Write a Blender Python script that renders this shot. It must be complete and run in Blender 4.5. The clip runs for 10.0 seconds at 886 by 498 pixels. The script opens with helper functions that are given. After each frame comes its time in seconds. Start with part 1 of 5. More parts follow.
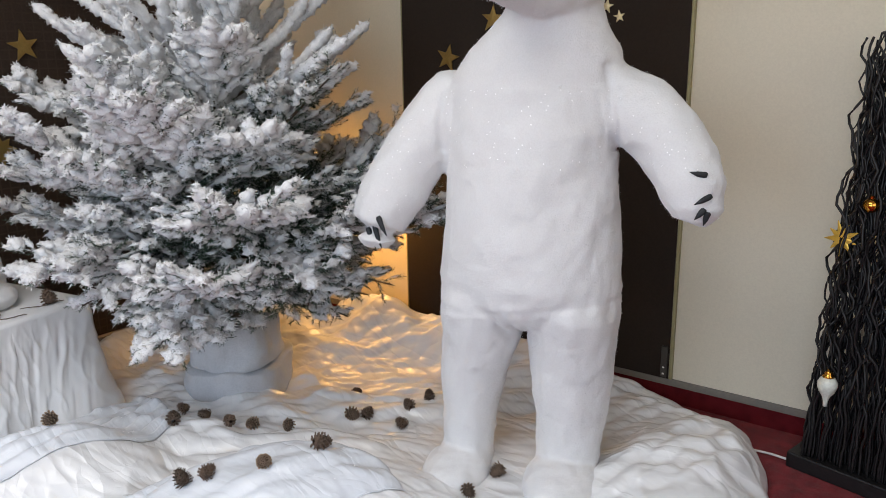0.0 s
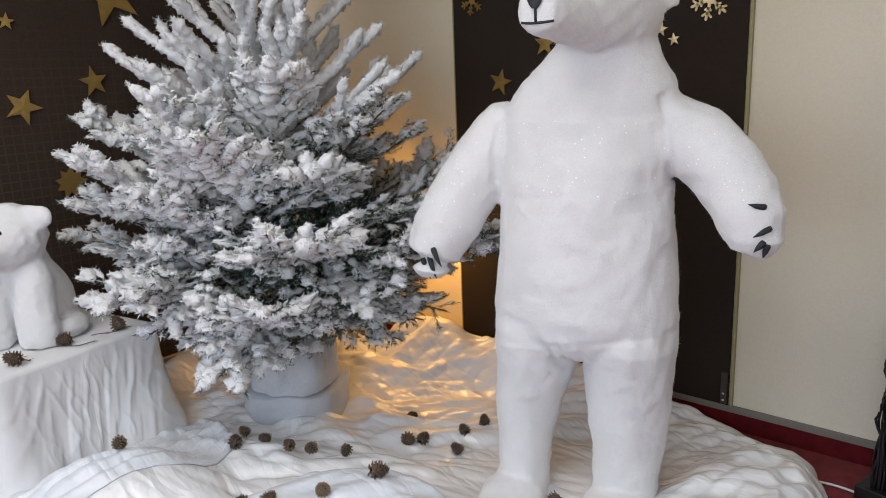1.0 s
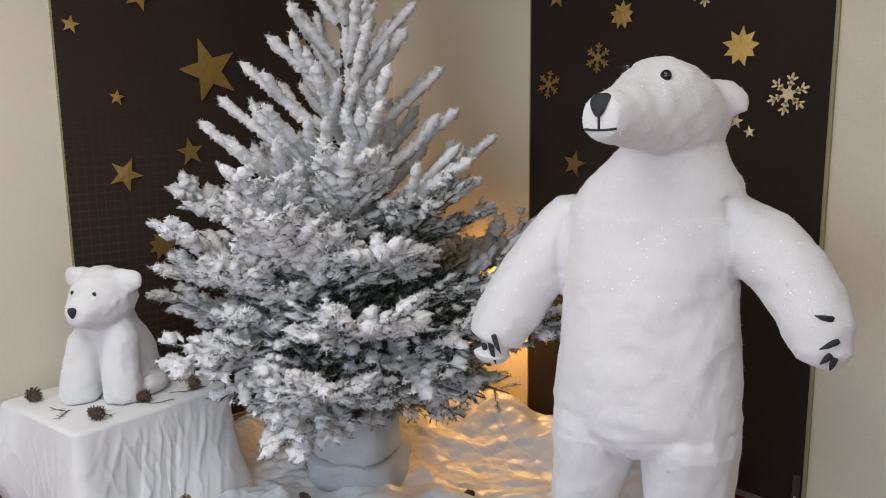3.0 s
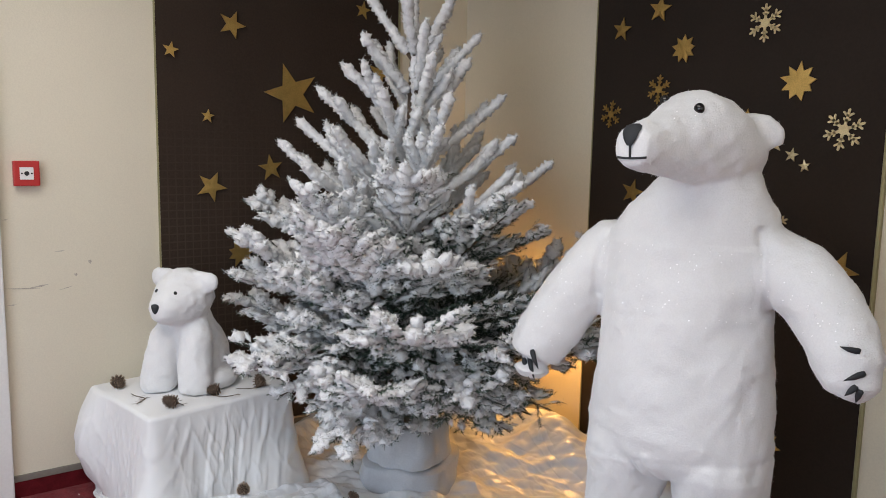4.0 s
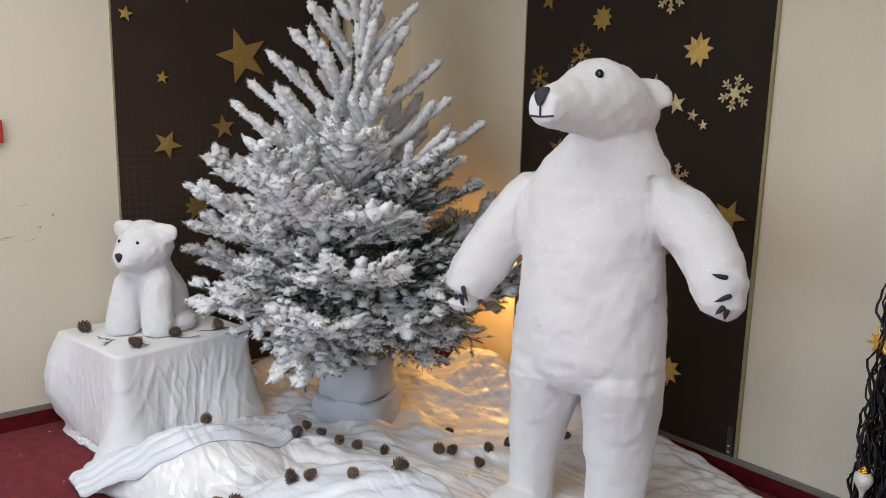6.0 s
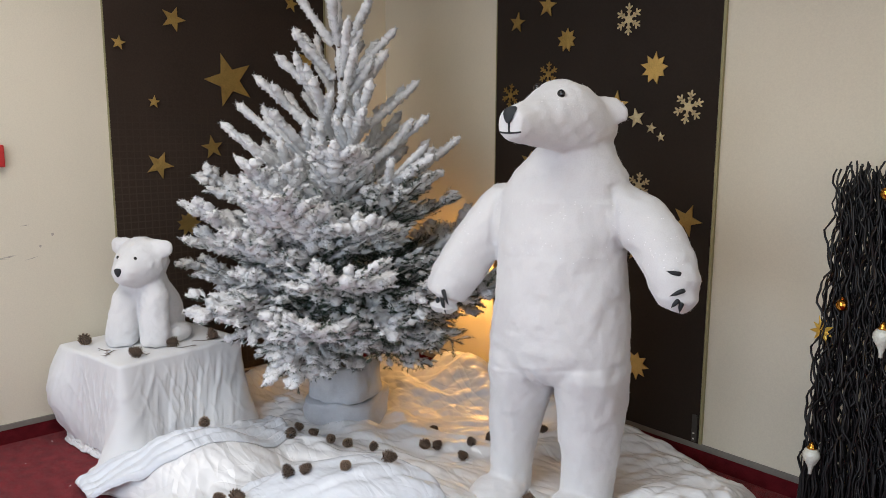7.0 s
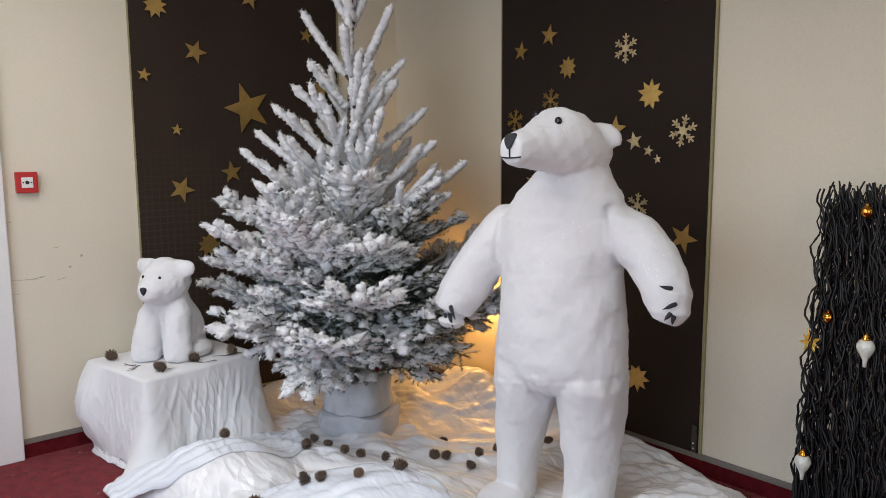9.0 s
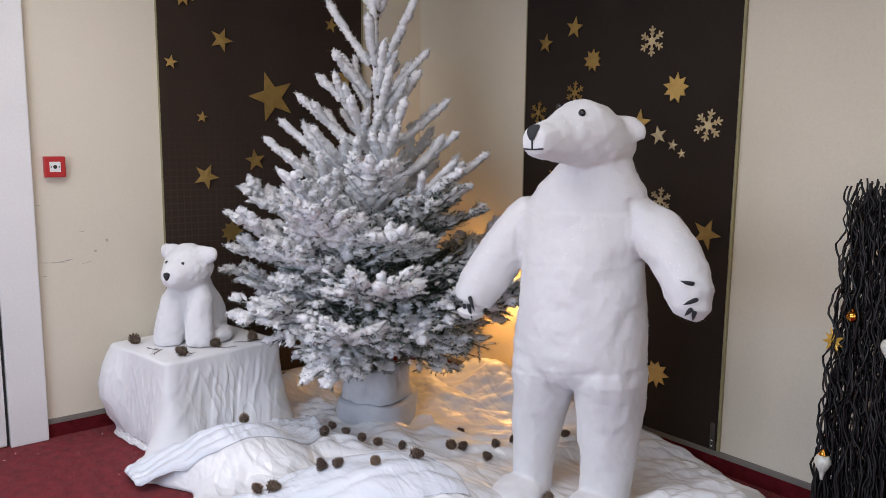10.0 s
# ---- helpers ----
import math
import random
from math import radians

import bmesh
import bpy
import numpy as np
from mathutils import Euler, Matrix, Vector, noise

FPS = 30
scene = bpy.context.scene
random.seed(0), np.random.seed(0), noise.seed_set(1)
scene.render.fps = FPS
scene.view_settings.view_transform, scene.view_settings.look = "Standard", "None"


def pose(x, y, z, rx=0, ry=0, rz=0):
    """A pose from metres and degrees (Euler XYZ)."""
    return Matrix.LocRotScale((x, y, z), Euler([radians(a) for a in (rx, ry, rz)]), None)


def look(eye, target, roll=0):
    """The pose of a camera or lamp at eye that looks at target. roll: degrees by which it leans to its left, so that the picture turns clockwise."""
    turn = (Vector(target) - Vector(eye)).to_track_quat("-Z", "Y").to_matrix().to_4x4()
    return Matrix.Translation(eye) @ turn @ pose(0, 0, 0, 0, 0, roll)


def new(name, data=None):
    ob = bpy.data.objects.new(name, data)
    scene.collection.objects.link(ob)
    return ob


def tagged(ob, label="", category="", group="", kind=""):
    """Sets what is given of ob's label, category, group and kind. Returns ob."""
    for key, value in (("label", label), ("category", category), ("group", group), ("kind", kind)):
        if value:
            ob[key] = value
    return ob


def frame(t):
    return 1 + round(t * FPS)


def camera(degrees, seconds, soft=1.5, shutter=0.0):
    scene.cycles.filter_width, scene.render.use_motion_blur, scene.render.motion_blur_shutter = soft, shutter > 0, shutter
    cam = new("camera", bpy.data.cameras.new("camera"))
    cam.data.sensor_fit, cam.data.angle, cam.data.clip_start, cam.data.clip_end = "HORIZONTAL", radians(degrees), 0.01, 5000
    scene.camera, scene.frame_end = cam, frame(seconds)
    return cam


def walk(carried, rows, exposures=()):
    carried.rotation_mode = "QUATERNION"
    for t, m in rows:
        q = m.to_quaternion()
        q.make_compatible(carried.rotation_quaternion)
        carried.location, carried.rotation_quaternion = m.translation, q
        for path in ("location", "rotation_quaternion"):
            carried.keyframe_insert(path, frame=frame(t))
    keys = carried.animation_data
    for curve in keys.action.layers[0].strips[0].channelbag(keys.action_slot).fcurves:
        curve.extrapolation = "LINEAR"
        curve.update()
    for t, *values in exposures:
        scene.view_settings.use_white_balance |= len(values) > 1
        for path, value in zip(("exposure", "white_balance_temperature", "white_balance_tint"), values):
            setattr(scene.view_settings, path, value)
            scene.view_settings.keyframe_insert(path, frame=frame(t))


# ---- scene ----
cam = camera(61.7, 10.0, soft=0.7)
PATH = [
    (0, (0.42, -0.24, 1.259), (-0.737, 1.318, 0.776), -0.8),
    (0.5, (0.419, -0.244, 1.294), (-0.8, 1.268, 0.817), -1.7),
    (1, (0.42, -0.242, 1.327), (-0.852, 1.231, 0.868), -2.2),
    (1.5, (0.409, -0.247, 1.363), (-0.933, 1.177, 0.948), -3.0),
    (2, (0.445, -0.26, 1.41), (-0.93, 1.148, 1.053), -2.7),
    (2.5, (0.463, -0.246, 1.432), (-0.956, 1.124, 1.101), -1.4),
    (3.8, (0.599, -0.21, 1.434), (-0.956, 1.02, 1.174), 0.7),
    (4, (0.659, -0.226, 1.428), (-0.94, 0.949, 1.176), 1.2),
    (4.5, (0.793, -0.275, 1.424), (-0.803, 0.899, 1.147), 2.1),
    (5, (0.85, -0.308, 1.414), (-0.704, 0.905, 1.075), 2.6),
    (5.5, (0.873, -0.334, 1.416), (-0.645, 0.919, 1.061), 1.9),
    (7, (1.092, -0.521, 1.427), (-0.383, 0.794, 1.119), 0.2),
    (7.5, (1.154, -0.586, 1.442), (-0.292, 0.765, 1.155), -1.1),
    (8, (1.189, -0.593, 1.444), (-0.262, 0.756, 1.172), -1.2),
    (8.5, (1.228, -0.6, 1.44), (-0.248, 0.725, 1.183), -0.4),
    (9, (1.23, -0.612, 1.443), (-0.274, 0.682, 1.189), -0.3),
    (9.5, (1.231, -0.623, 1.437), (-0.293, 0.644, 1.164), 0.5),
    (10, (1.234, -0.614, 1.435), (-0.303, 0.635, 1.162), 0.6),
]
walk(cam, [(t, look(eye, target, roll)) for t, eye, target, roll in PATH], exposures=[(0.0, 0.0, 6500, 10), (1.0, 0.0, 6500, 10), (2.5, -0.07, 6580, 10), (4.5, -0.02, 6540, 10), (7.0, -0.02, 6540, 10), (8.5, -0.05, 6480, 11), (9.2, -0.04, 6420, 12), (10.0, -0.02, 6260, 16)])

# ---- sizes of the room ----
WX, WY = -2.68, 2.36          # inner faces of the west wall and the north wall
EX, SY = 2.7, -2.3            # inner faces of the east wall and the south wall
ROOM_H = 2.9

# ---- light ----
world = bpy.data.worlds.new("world")
scene.world = world
world.use_nodes = True
wnt = world.node_tree
sky = wnt.nodes.new("ShaderNodeTexSky")
sky.sky_type, sky.sun_disc, sky.sun_elevation, sky.sun_rotation = "NISHITA", False, radians(28), radians(160)
wnt.links.new(sky.outputs[0], wnt.nodes["Background"].inputs[0])
wnt.nodes["Background"].inputs[1].default_value = 0.1


def area_light(name, m, sx, sy, power, colour):
    lamp = bpy.data.lights.new(name, "AREA")
    lamp.shape, lamp.size, lamp.size_y, lamp.energy, lamp.color = "RECTANGLE", sx, sy, power, colour
    ob = new(name, lamp)
    ob.matrix_world = m
    return ob


SOUTH_WINDOW = (-1.4, 1.8, 0.7, 2.3)   # x0, x1, z0, z1
EAST_WINDOW = (-1.7, 1.1, 1.1, 2.75)    # y0, y1, z0, z1
ADDED_OPENING = (-1.9, 0.7, -1.7, 0.2)    # x0, x1, y0, y1, an unseen ceiling opening added for light from above
area_light("window_daylight_south", look((0.2, SY - 0.02, 1.5), (0.2, 0.0, 1.3)), 3.1, 1.55, 60, (0.56, 0.75, 1.0))
area_light("window_daylight_east", look((EX + 0.02, -0.3, 1.925), (0.0, -0.3, 1.75)), 2.7, 1.6, 17, (1.0, 0.93, 0.84))
# main lamp, added out of view to light the figures from above
area_light("roof_daylight", pose(-0.6, -0.75, ROOM_H + 0.5), 2.5, 1.8, 76, (1.0, 0.955, 0.90))
bulb_lamp = bpy.data.lights.new("lamp_bulb_light", "POINT")
bulb_lamp.energy, bulb_lamp.color, bulb_lamp.shadow_soft_size = 9.5, (1.0, 0.48, 0.12), 0.05
LAMP = (-1.86, 2.22, 0.62)
new("lamp_bulb_light", bulb_lamp).location = LAMP

# ---- materials ----


def shade(name, colour, rough=0.6, metal=0.0, vary=0.12, scale=6.0, fine=90.0, bump=0.15, sheen=0.0, coat=0.0, dark=None, bump_scale=None, spec=0.5, obj_random=0.0, island_random=0.0):
    """Node material: base colour varied at two scales, with a fine bump."""
    m = bpy.data.materials.new(name)
    m.use_nodes = True
    nt = m.node_tree
    b = nt.nodes["Principled BSDF"]
    tc = nt.nodes.new("ShaderNodeTexCoord")
    n1, n2 = nt.nodes.new("ShaderNodeTexNoise"), nt.nodes.new("ShaderNodeTexNoise")
    n1.inputs["Scale"].default_value, n2.inputs["Scale"].default_value = scale, fine
    n1.inputs["Detail"].default_value, n2.inputs["Detail"].default_value = 5, 3
    for n in (n1, n2):
        nt.links.new(tc.outputs["Object"], n.inputs["Vector"])
    add = nt.nodes.new("ShaderNodeMath")
    add.operation = "ADD"
    half = nt.nodes.new("ShaderNodeMath")
    half.operation = "MULTIPLY"
    half.inputs[1].default_value = 0.5
    nt.links.new(n1.outputs["Fac"], add.inputs[0])
    nt.links.new(n2.outputs["Fac"], add.inputs[1])
    nt.links.new(add.outputs[0], half.inputs[0])
    ramp = nt.nodes.new("ShaderNodeValToRGB")
    lo = dark or tuple(c * (1 - vary) for c in colour)
    hi = tuple(min(1, c * (1 + vary * 0.6)) for c in colour)
    ramp.color_ramp.elements[0].position, ramp.color_ramp.elements[1].position = 0.36, 0.62
    ramp.color_ramp.elements[0].color, ramp.color_ramp.elements[1].color = (*lo, 1), (*hi, 1)
    nt.links.new(half.outputs[0], ramp.inputs[0])
    colour_out = ramp.outputs[0]
    if obj_random or island_random:
        hsv = nt.nodes.new("ShaderNodeHueSaturation")
        src = nt.nodes.new("ShaderNodeObjectInfo") if obj_random else nt.nodes.new("ShaderNodeNewGeometry")
        mr = nt.nodes.new("ShaderNodeMapRange")
        amount = obj_random or island_random
        mr.inputs["To Min"].default_value, mr.inputs["To Max"].default_value = 1 - amount, 1 + amount
        nt.links.new(src.outputs["Random" if obj_random else "Random Per Island"], mr.inputs["Value"])
        nt.links.new(mr.outputs[0], hsv.inputs["Value"])
        nt.links.new(colour_out, hsv.inputs["Color"])
        colour_out = hsv.outputs[0]
    nt.links.new(colour_out, b.inputs["Base Color"])
    b.inputs["Roughness"].default_value, b.inputs["Metallic"].default_value = rough, metal
    b.inputs["Sheen Weight"].default_value, b.inputs["Coat Weight"].default_value = sheen, coat
    b.inputs["Specular IOR Level"].default_value = spec
    if bump:
        bp = nt.nodes.new("ShaderNodeBump")
        bp.inputs["Strength"].default_value, bp.inputs["Distance"].default_value = bump, 0.004
        nb = n2
        if bump_scale:
            nb = nt.nodes.new("ShaderNodeTexNoise")
            nb.inputs["Scale"].default_value, nb.inputs["Detail"].default_value = bump_scale, 4
            nt.links.new(tc.outputs["Object"], nb.inputs["Vector"])
        nt.links.new(nb.outputs["Fac"], bp.inputs["Height"])
        nt.links.new(bp.outputs[0], b.inputs["Normal"])
    return m


WALL_M = shade("cream_wall_paint", (0.69, 0.63, 0.505), 0.75, vary=0.05, scale=1.6, fine=160, bump=0.12)
WHITE_M = shade("white_gloss_paint", (0.76, 0.75, 0.73), 0.35, vary=0.04, scale=3, bump=0.05)
CEIL_M = shade("ceiling_paint", (0.52, 0.50, 0.46), 0.8, vary=0.04, scale=2)
CARPET_M = shade("red_carpet", (0.19, 0.014, 0.020), 0.95, vary=0.45, scale=22, fine=420, bump=0.9, bump_scale=520, sheen=0.1, spec=0.1)
SKIRT_M = shade("dark_red_carpet_skirting", (0.12, 0.010, 0.014), 0.95, vary=0.4, scale=22, fine=420, bump=0.8, bump_scale=520, spec=0.1)
TRIM_M = shade("grey_brown_edging", (0.19, 0.17, 0.145), 0.55, metal=0.0, vary=0.1, bump=0.03)
FUR_M = shade("white_plush", (0.73, 0.73, 0.74), 0.9, vary=0.05, scale=9, fine=240, bump=0.40, bump_scale=220, sheen=0.35, spec=0.15)
BLACK_M = shade("black_felt", (0.012, 0.012, 0.013), 0.45, vary=0.2, scale=40, bump=0.1)
NOSE_M = shade("slate_black_foam", (0.02, 0.023, 0.027), 0.7, vary=0.2, scale=40, bump=0.2)
EYE_M = shade("black_glass_bead", (0.008, 0.008, 0.009), 0.08, vary=0.0, bump=0)
GLITTER_M = shade("white_glitter", (0.95, 0.95, 0.96), 0.38, metal=0.8, vary=0.0, bump=0)
SATIN_M = shade("white_satin", (0.78, 0.785, 0.795), 0.29, vary=0.04, scale=5, fine=300, bump=0.05, bump_scale=420, sheen=0.15, spec=0.8)
# white voile; the blue of the window's reflection is mixed into the colour
TULLE_M = shade("sheer_white_voile_window_tint", (0.70, 0.735, 0.79), 0.34, vary=0.05, scale=7, fine=320, bump=0.06, bump_scale=500, sheen=0.2, spec=0.7)
LINEN_M = shade("white_tablecloth", (0.76, 0.765, 0.775), 0.6, vary=0.04, scale=5, fine=300, bump=0.1, bump_scale=420, sheen=0.2, spec=0.3)
# white fleece greyed towards blue: the shade under the fir is in its colour
SHADED_FLEECE_M = shade("white_fleece_with_shade", (0.53, 0.545, 0.58), 0.95, vary=0.08, scale=12, fine=160, bump=0.4, sheen=0.2, spec=0.1)
GOLD_M = shade("gold_foil", (0.60, 0.40, 0.13), 0.34, metal=0.85, vary=0.18, scale=25, fine=220, bump=0.12, obj_random=0.12)
PALE_GOLD_M = shade("pale_champagne_foil", (0.72, 0.60, 0.36), 0.36, metal=0.8, vary=0.15, scale=25, fine=220, bump=0.12, obj_random=0.1)
STICK_M = shade("black_lacquered_willow", (0.006, 0.0055, 0.006), 0.5, vary=0.3, scale=30, bump=0.3)
BARK_M = shade("fir_bark", (0.09, 0.06, 0.04), 0.9, vary=0.4, scale=30, fine=120, bump=0.8)
NEEDLE_M = shade("green_fir_needles", (0.040, 0.068, 0.045), 0.6, vary=0.3, scale=8, fine=40, bump=0, island_random=0.45)
FROST_M = shade("frosted_needles", (0.70, 0.735, 0.76), 0.8, vary=0.2, scale=10, fine=60, bump=0, island_random=0.2)
SNOW_M = shade("flocked_snow", (0.79, 0.795, 0.81), 0.95, vary=0.10, scale=18, fine=170, bump=1.0, bump_scale=210, spec=0.1, sheen=0.1)
CONE_M = shade("pine_cone_scales", (0.10, 0.066, 0.045), 0.8, vary=0.45, scale=60, fine=200, bump=0.3, obj_random=0.3, island_random=0.0)
CONE_TIP_M = shade("pine_cone_pale_tips", (0.30, 0.22, 0.15), 0.8, vary=0.3, scale=80, bump=0.2)
RED_M = shade("red_plastic", (0.45, 0.02, 0.02), 0.35, vary=0.05, bump=0.03)
PLATE_M = shade("white_plastic", (0.75, 0.74, 0.72), 0.4, vary=0.03, bump=0.03)
CABLE_M = shade("white_cable_sheath", (0.72, 0.70, 0.68), 0.45, vary=0.04, bump=0.03)
PEARL_M = shade("pearly_white_glass", (0.72, 0.74, 0.66), 0.3, vary=0.12, scale=45, fine=140, bump=0.5, coat=0.5)
BRIGHT_GOLD_M = shade("shiny_gold", (0.75, 0.36, 0.06), 0.14, metal=1.0, vary=0.08, scale=30, bump=0.05)
SCUFF_M = shade("grey_scuff", (0.42, 0.38, 0.32), 0.8, vary=0.2, scale=60, bump=0.1)
DARK_M = shade("gap_shade", (0.03, 0.03, 0.03), 0.8, vary=0.1, bump=0)


def panel_material():
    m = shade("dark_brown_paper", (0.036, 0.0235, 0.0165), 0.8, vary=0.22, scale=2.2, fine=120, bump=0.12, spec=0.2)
    nt = m.node_tree
    b = nt.nodes["Principled BSDF"]
    base = b.inputs["Base Color"].links[0].from_socket
    tc = nt.nodes.new("ShaderNodeTexCoord")
    brick = nt.nodes.new("ShaderNodeTexBrick")
    brick.offset = 0.0
    brick.inputs["Scale"].default_value = 1.0
    brick.inputs["Brick Width"].default_value = brick.inputs["Row Height"].default_value = 0.035
    brick.inputs["Mortar Size"].default_value, brick.inputs["Mortar Smooth"].default_value = 0.004, 0.6
    mp = nt.nodes.new("ShaderNodeMapping")
    nt.links.new(tc.outputs["UV"], mp.inputs[0])
    nt.links.new(mp.outputs[0], brick.inputs["Vector"])
    no = nt.nodes.new("ShaderNodeTexNoise")
    no.inputs["Scale"].default_value = 1.7
    nt.links.new(tc.outputs["UV"], no.inputs["Vector"])
    mul = nt.nodes.new("ShaderNodeMath")
    mul.operation = "MULTIPLY"
    nt.links.new(brick.outputs["Fac"], mul.inputs[0])
    nt.links.new(no.outputs["Fac"], mul.inputs[1])
    mix = nt.nodes.new("ShaderNodeMixRGB")
    mix.inputs[2].default_value = (0.062, 0.043, 0.029, 1)
    sep = nt.nodes.new("ShaderNodeSeparateXYZ")
    nt.links.new(tc.outputs["UV"], sep.inputs[0])
    fade = nt.nodes.new("ShaderNodeMapRange")       # the printed lattice covers the lower half only
    fade.inputs["From Min"].default_value, fade.inputs["From Max"].default_value = 1.55, 1.05
    nt.links.new(sep.outputs[1], fade.inputs["Value"])
    mul2 = nt.nodes.new("ShaderNodeMath")
    mul2.operation = "MULTIPLY"
    nt.links.new(mul.outputs[0], mul2.inputs[0])
    nt.links.new(fade.outputs[0], mul2.inputs[1])
    nt.links.new(mul2.outputs[0], mix.inputs[0])
    nt.links.new(base, mix.inputs[1])
    nt.links.new(mix.outputs[0], b.inputs["Base Color"])
    return m


def pleated(m, layers):
    """Adds long fine pleats to a cloth's relief: stretched, bent noise, one (turn, along, across, strength) a layer."""
    nt = m.node_tree
    b = nt.nodes["Principled BSDF"]
    tc = nt.nodes.new("ShaderNodeTexCoord")
    for turn, along, across, strength in layers:
        mp = nt.nodes.new("ShaderNodeMapping")
        mp.inputs["Rotation"].default_value = (0, 0, radians(turn))
        mp.inputs["Scale"].default_value = (along, across, across * 0.6)
        no = nt.nodes.new("ShaderNodeTexNoise")
        no.inputs["Scale"].default_value, no.inputs["Detail"].default_value, no.inputs["Distortion"].default_value = 1.0, 2.0, 0.9
        fold = nt.nodes.new("ShaderNodeMath")          # |2n - 1|: narrow creases between smooth swells
        fold.operation = "PINGPONG"
        fold.inputs[1].default_value = 0.11
        bp = nt.nodes.new("ShaderNodeBump")
        bp.inputs["Strength"].default_value, bp.inputs["Distance"].default_value = strength, 0.10
        nt.links.new(tc.outputs["Object"], mp.inputs[0])
        nt.links.new(mp.outputs[0], no.inputs["Vector"])
        nt.links.new(no.outputs["Fac"], fold.inputs[0])
        nt.links.new(fold.outputs[0], bp.inputs["Height"])
        if b.inputs["Normal"].links:
            nt.links.new(b.inputs["Normal"].links[0].from_socket, bp.inputs["Normal"])
        nt.links.new(bp.outputs[0], b.inputs["Normal"])


pleated(SATIN_M, ((35, 1.7, 4.2, 0.42), (-30, 1.9, 5.0, 0.34), (75, 3.0, 8.0, 0.14)))
pleated(TULLE_M, ((62, 1.5, 5.0, 0.28), (40, 3.0, 9.0, 0.14)))
PANEL_M = panel_material()
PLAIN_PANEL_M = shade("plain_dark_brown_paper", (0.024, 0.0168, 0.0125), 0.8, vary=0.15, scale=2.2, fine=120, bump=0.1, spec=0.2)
EDGE_M = shade("olive_panel_edge", (0.30, 0.27, 0.14), 0.6, vary=0.1)
BULB_M = bpy.data.materials.new("glowing_bulb")
BULB_M.use_nodes = True
_b = BULB_M.node_tree.nodes["Principled BSDF"]
_b.inputs["Base Color"].default_value = (1.0, 0.85, 0.55, 1)
_b.inputs["Emission Color"].default_value = (1.0, 0.72, 0.32, 1)
_b.inputs["Emission Strength"].default_value = 14.0

# ---- mesh helpers ----


def mesh_from(name, verts, faces, mats, index=None, smooth=True):
    me = bpy.data.meshes.new(name)
    me.from_pydata([tuple(v) for v in verts], [], faces)
    for m in mats:
        me.materials.append(m)
    if index is not None:
        me.polygons.foreach_set("material_index", np.asarray(index, np.int32))
    me.polygons.foreach_set("use_smooth", np.full(len(me.polygons), smooth))
    me.update()
    return me


def part(name, data, material, parent, label="", smooth=None):
    """One mesh object (from a bmesh or a ready mesh) under a thing or under a part."""
    if isinstance(data, bmesh.types.BMesh):
        bmesh.ops.recalc_face_normals(data, faces=data.faces)
        me = bpy.data.meshes.new(name)
        data.to_mesh(me)
        data.free()
        if smooth:
            me.polygons.foreach_set("use_smooth", np.full(len(me.polygons), True))
    else:
        me = data
    if material is not None:
        me.materials.append(material)
    ob = new(name, me)
    ob.parent = parent
    if label:
        ob["label"] = label
    return ob


def thing(name, m, label, category, group="", kind=""):
    ob = new(name)
    ob.empty_display_size = 0.05
    ob.matrix_basis = m
    return tagged(ob, label, category, group, kind)


def solid(name, data, material, label, category="", group="", kind="", m=None, smooth=None):
    ob = part(name, data, material, None, "", smooth)
    if m is not None:
        ob.matrix_basis = m
    return tagged(ob, label, category, group, kind)


def box(x0, x1, y0, y1, z0, z1, bevel=0.0, bm=None):
    bm = bm or bmesh.new()
    r = bmesh.ops.create_cube(bm, size=1.0)
    for v in r["verts"]:
        v.co = Vector(((x0 + x1) / 2 + v.co.x * (x1 - x0), (y0 + y1) / 2 + v.co.y * (y1 - y0), (z0 + z1) / 2 + v.co.z * (z1 - z0)))
    if bevel:
        es = list({e for v in r["verts"] for e in v.link_edges})
        bmesh.ops.bevel(bm, geom=es, offset=bevel, segments=2, affect="EDGES", profile=0.6)
    return bm


def loft(bm, rings, segs=28):
    """A closed skin over rings of (centre, half axis a, half axis b), each a Vector."""
    loops = []
    for c, a, b in rings:
        loops.append([bm.verts.new(c + a * math.cos(2 * math.pi * i / segs) + b * math.sin(2 * math.pi * i / segs)) for i in range(segs)])
    for p, q in zip(loops, loops[1:]):
        for i in range(segs):
            j = (i + 1) % segs
            bm.faces.new((p[i], p[j], q[j], q[i]))
    for ring, (c, a, b), flip in ((loops[0], rings[0], True), (loops[-1], rings[-1], False)):
        mid = bm.verts.new(c)
        for i in range(segs):
            j = (i + 1) % segs
            bm.faces.new((ring[j], ring[i], mid) if flip else (ring[i], ring[j], mid))
    return bm


def ellipsoid(bm, c, ax, ay, az, segs=24):
    r = bmesh.ops.create_uvsphere(bm, u_segments=segs, v_segments=segs // 2, radius=1.0)
    for v in r["verts"]:
        v.co = c + ax * v.co.x + ay * v.co.y + az * v.co.z
    return r["verts"]


def tube(bm, points, radii, segs=8):
    rings = []
    for i, p in enumerate(points):
        d = (points[min(i + 1, len(points) - 1)] - points[max(i - 1, 0)]).normalized()
        ref = Vector((0, 0, 1)) if abs(d.z) < 0.95 else Vector((1, 0, 0))
        s = d.cross(ref).normalized()
        rings.append((p, s * radii[i], d.cross(s).normalized() * radii[i]))
    return loft(bm, rings, segs)


def lathe(profile, segs=24, bm=None, c=Vector((0, 0, 0))):
    return loft(bm or bmesh.new(), [(c + Vector((0, 0, z)), Vector((max(r, 1e-4), 0, 0)), Vector((0, max(r, 1e-4), 0))) for r, z in profile], segs)


_rng = np.random.RandomState(7)
_lat = _rng.rand(64, 64, 16).astype(np.float32)


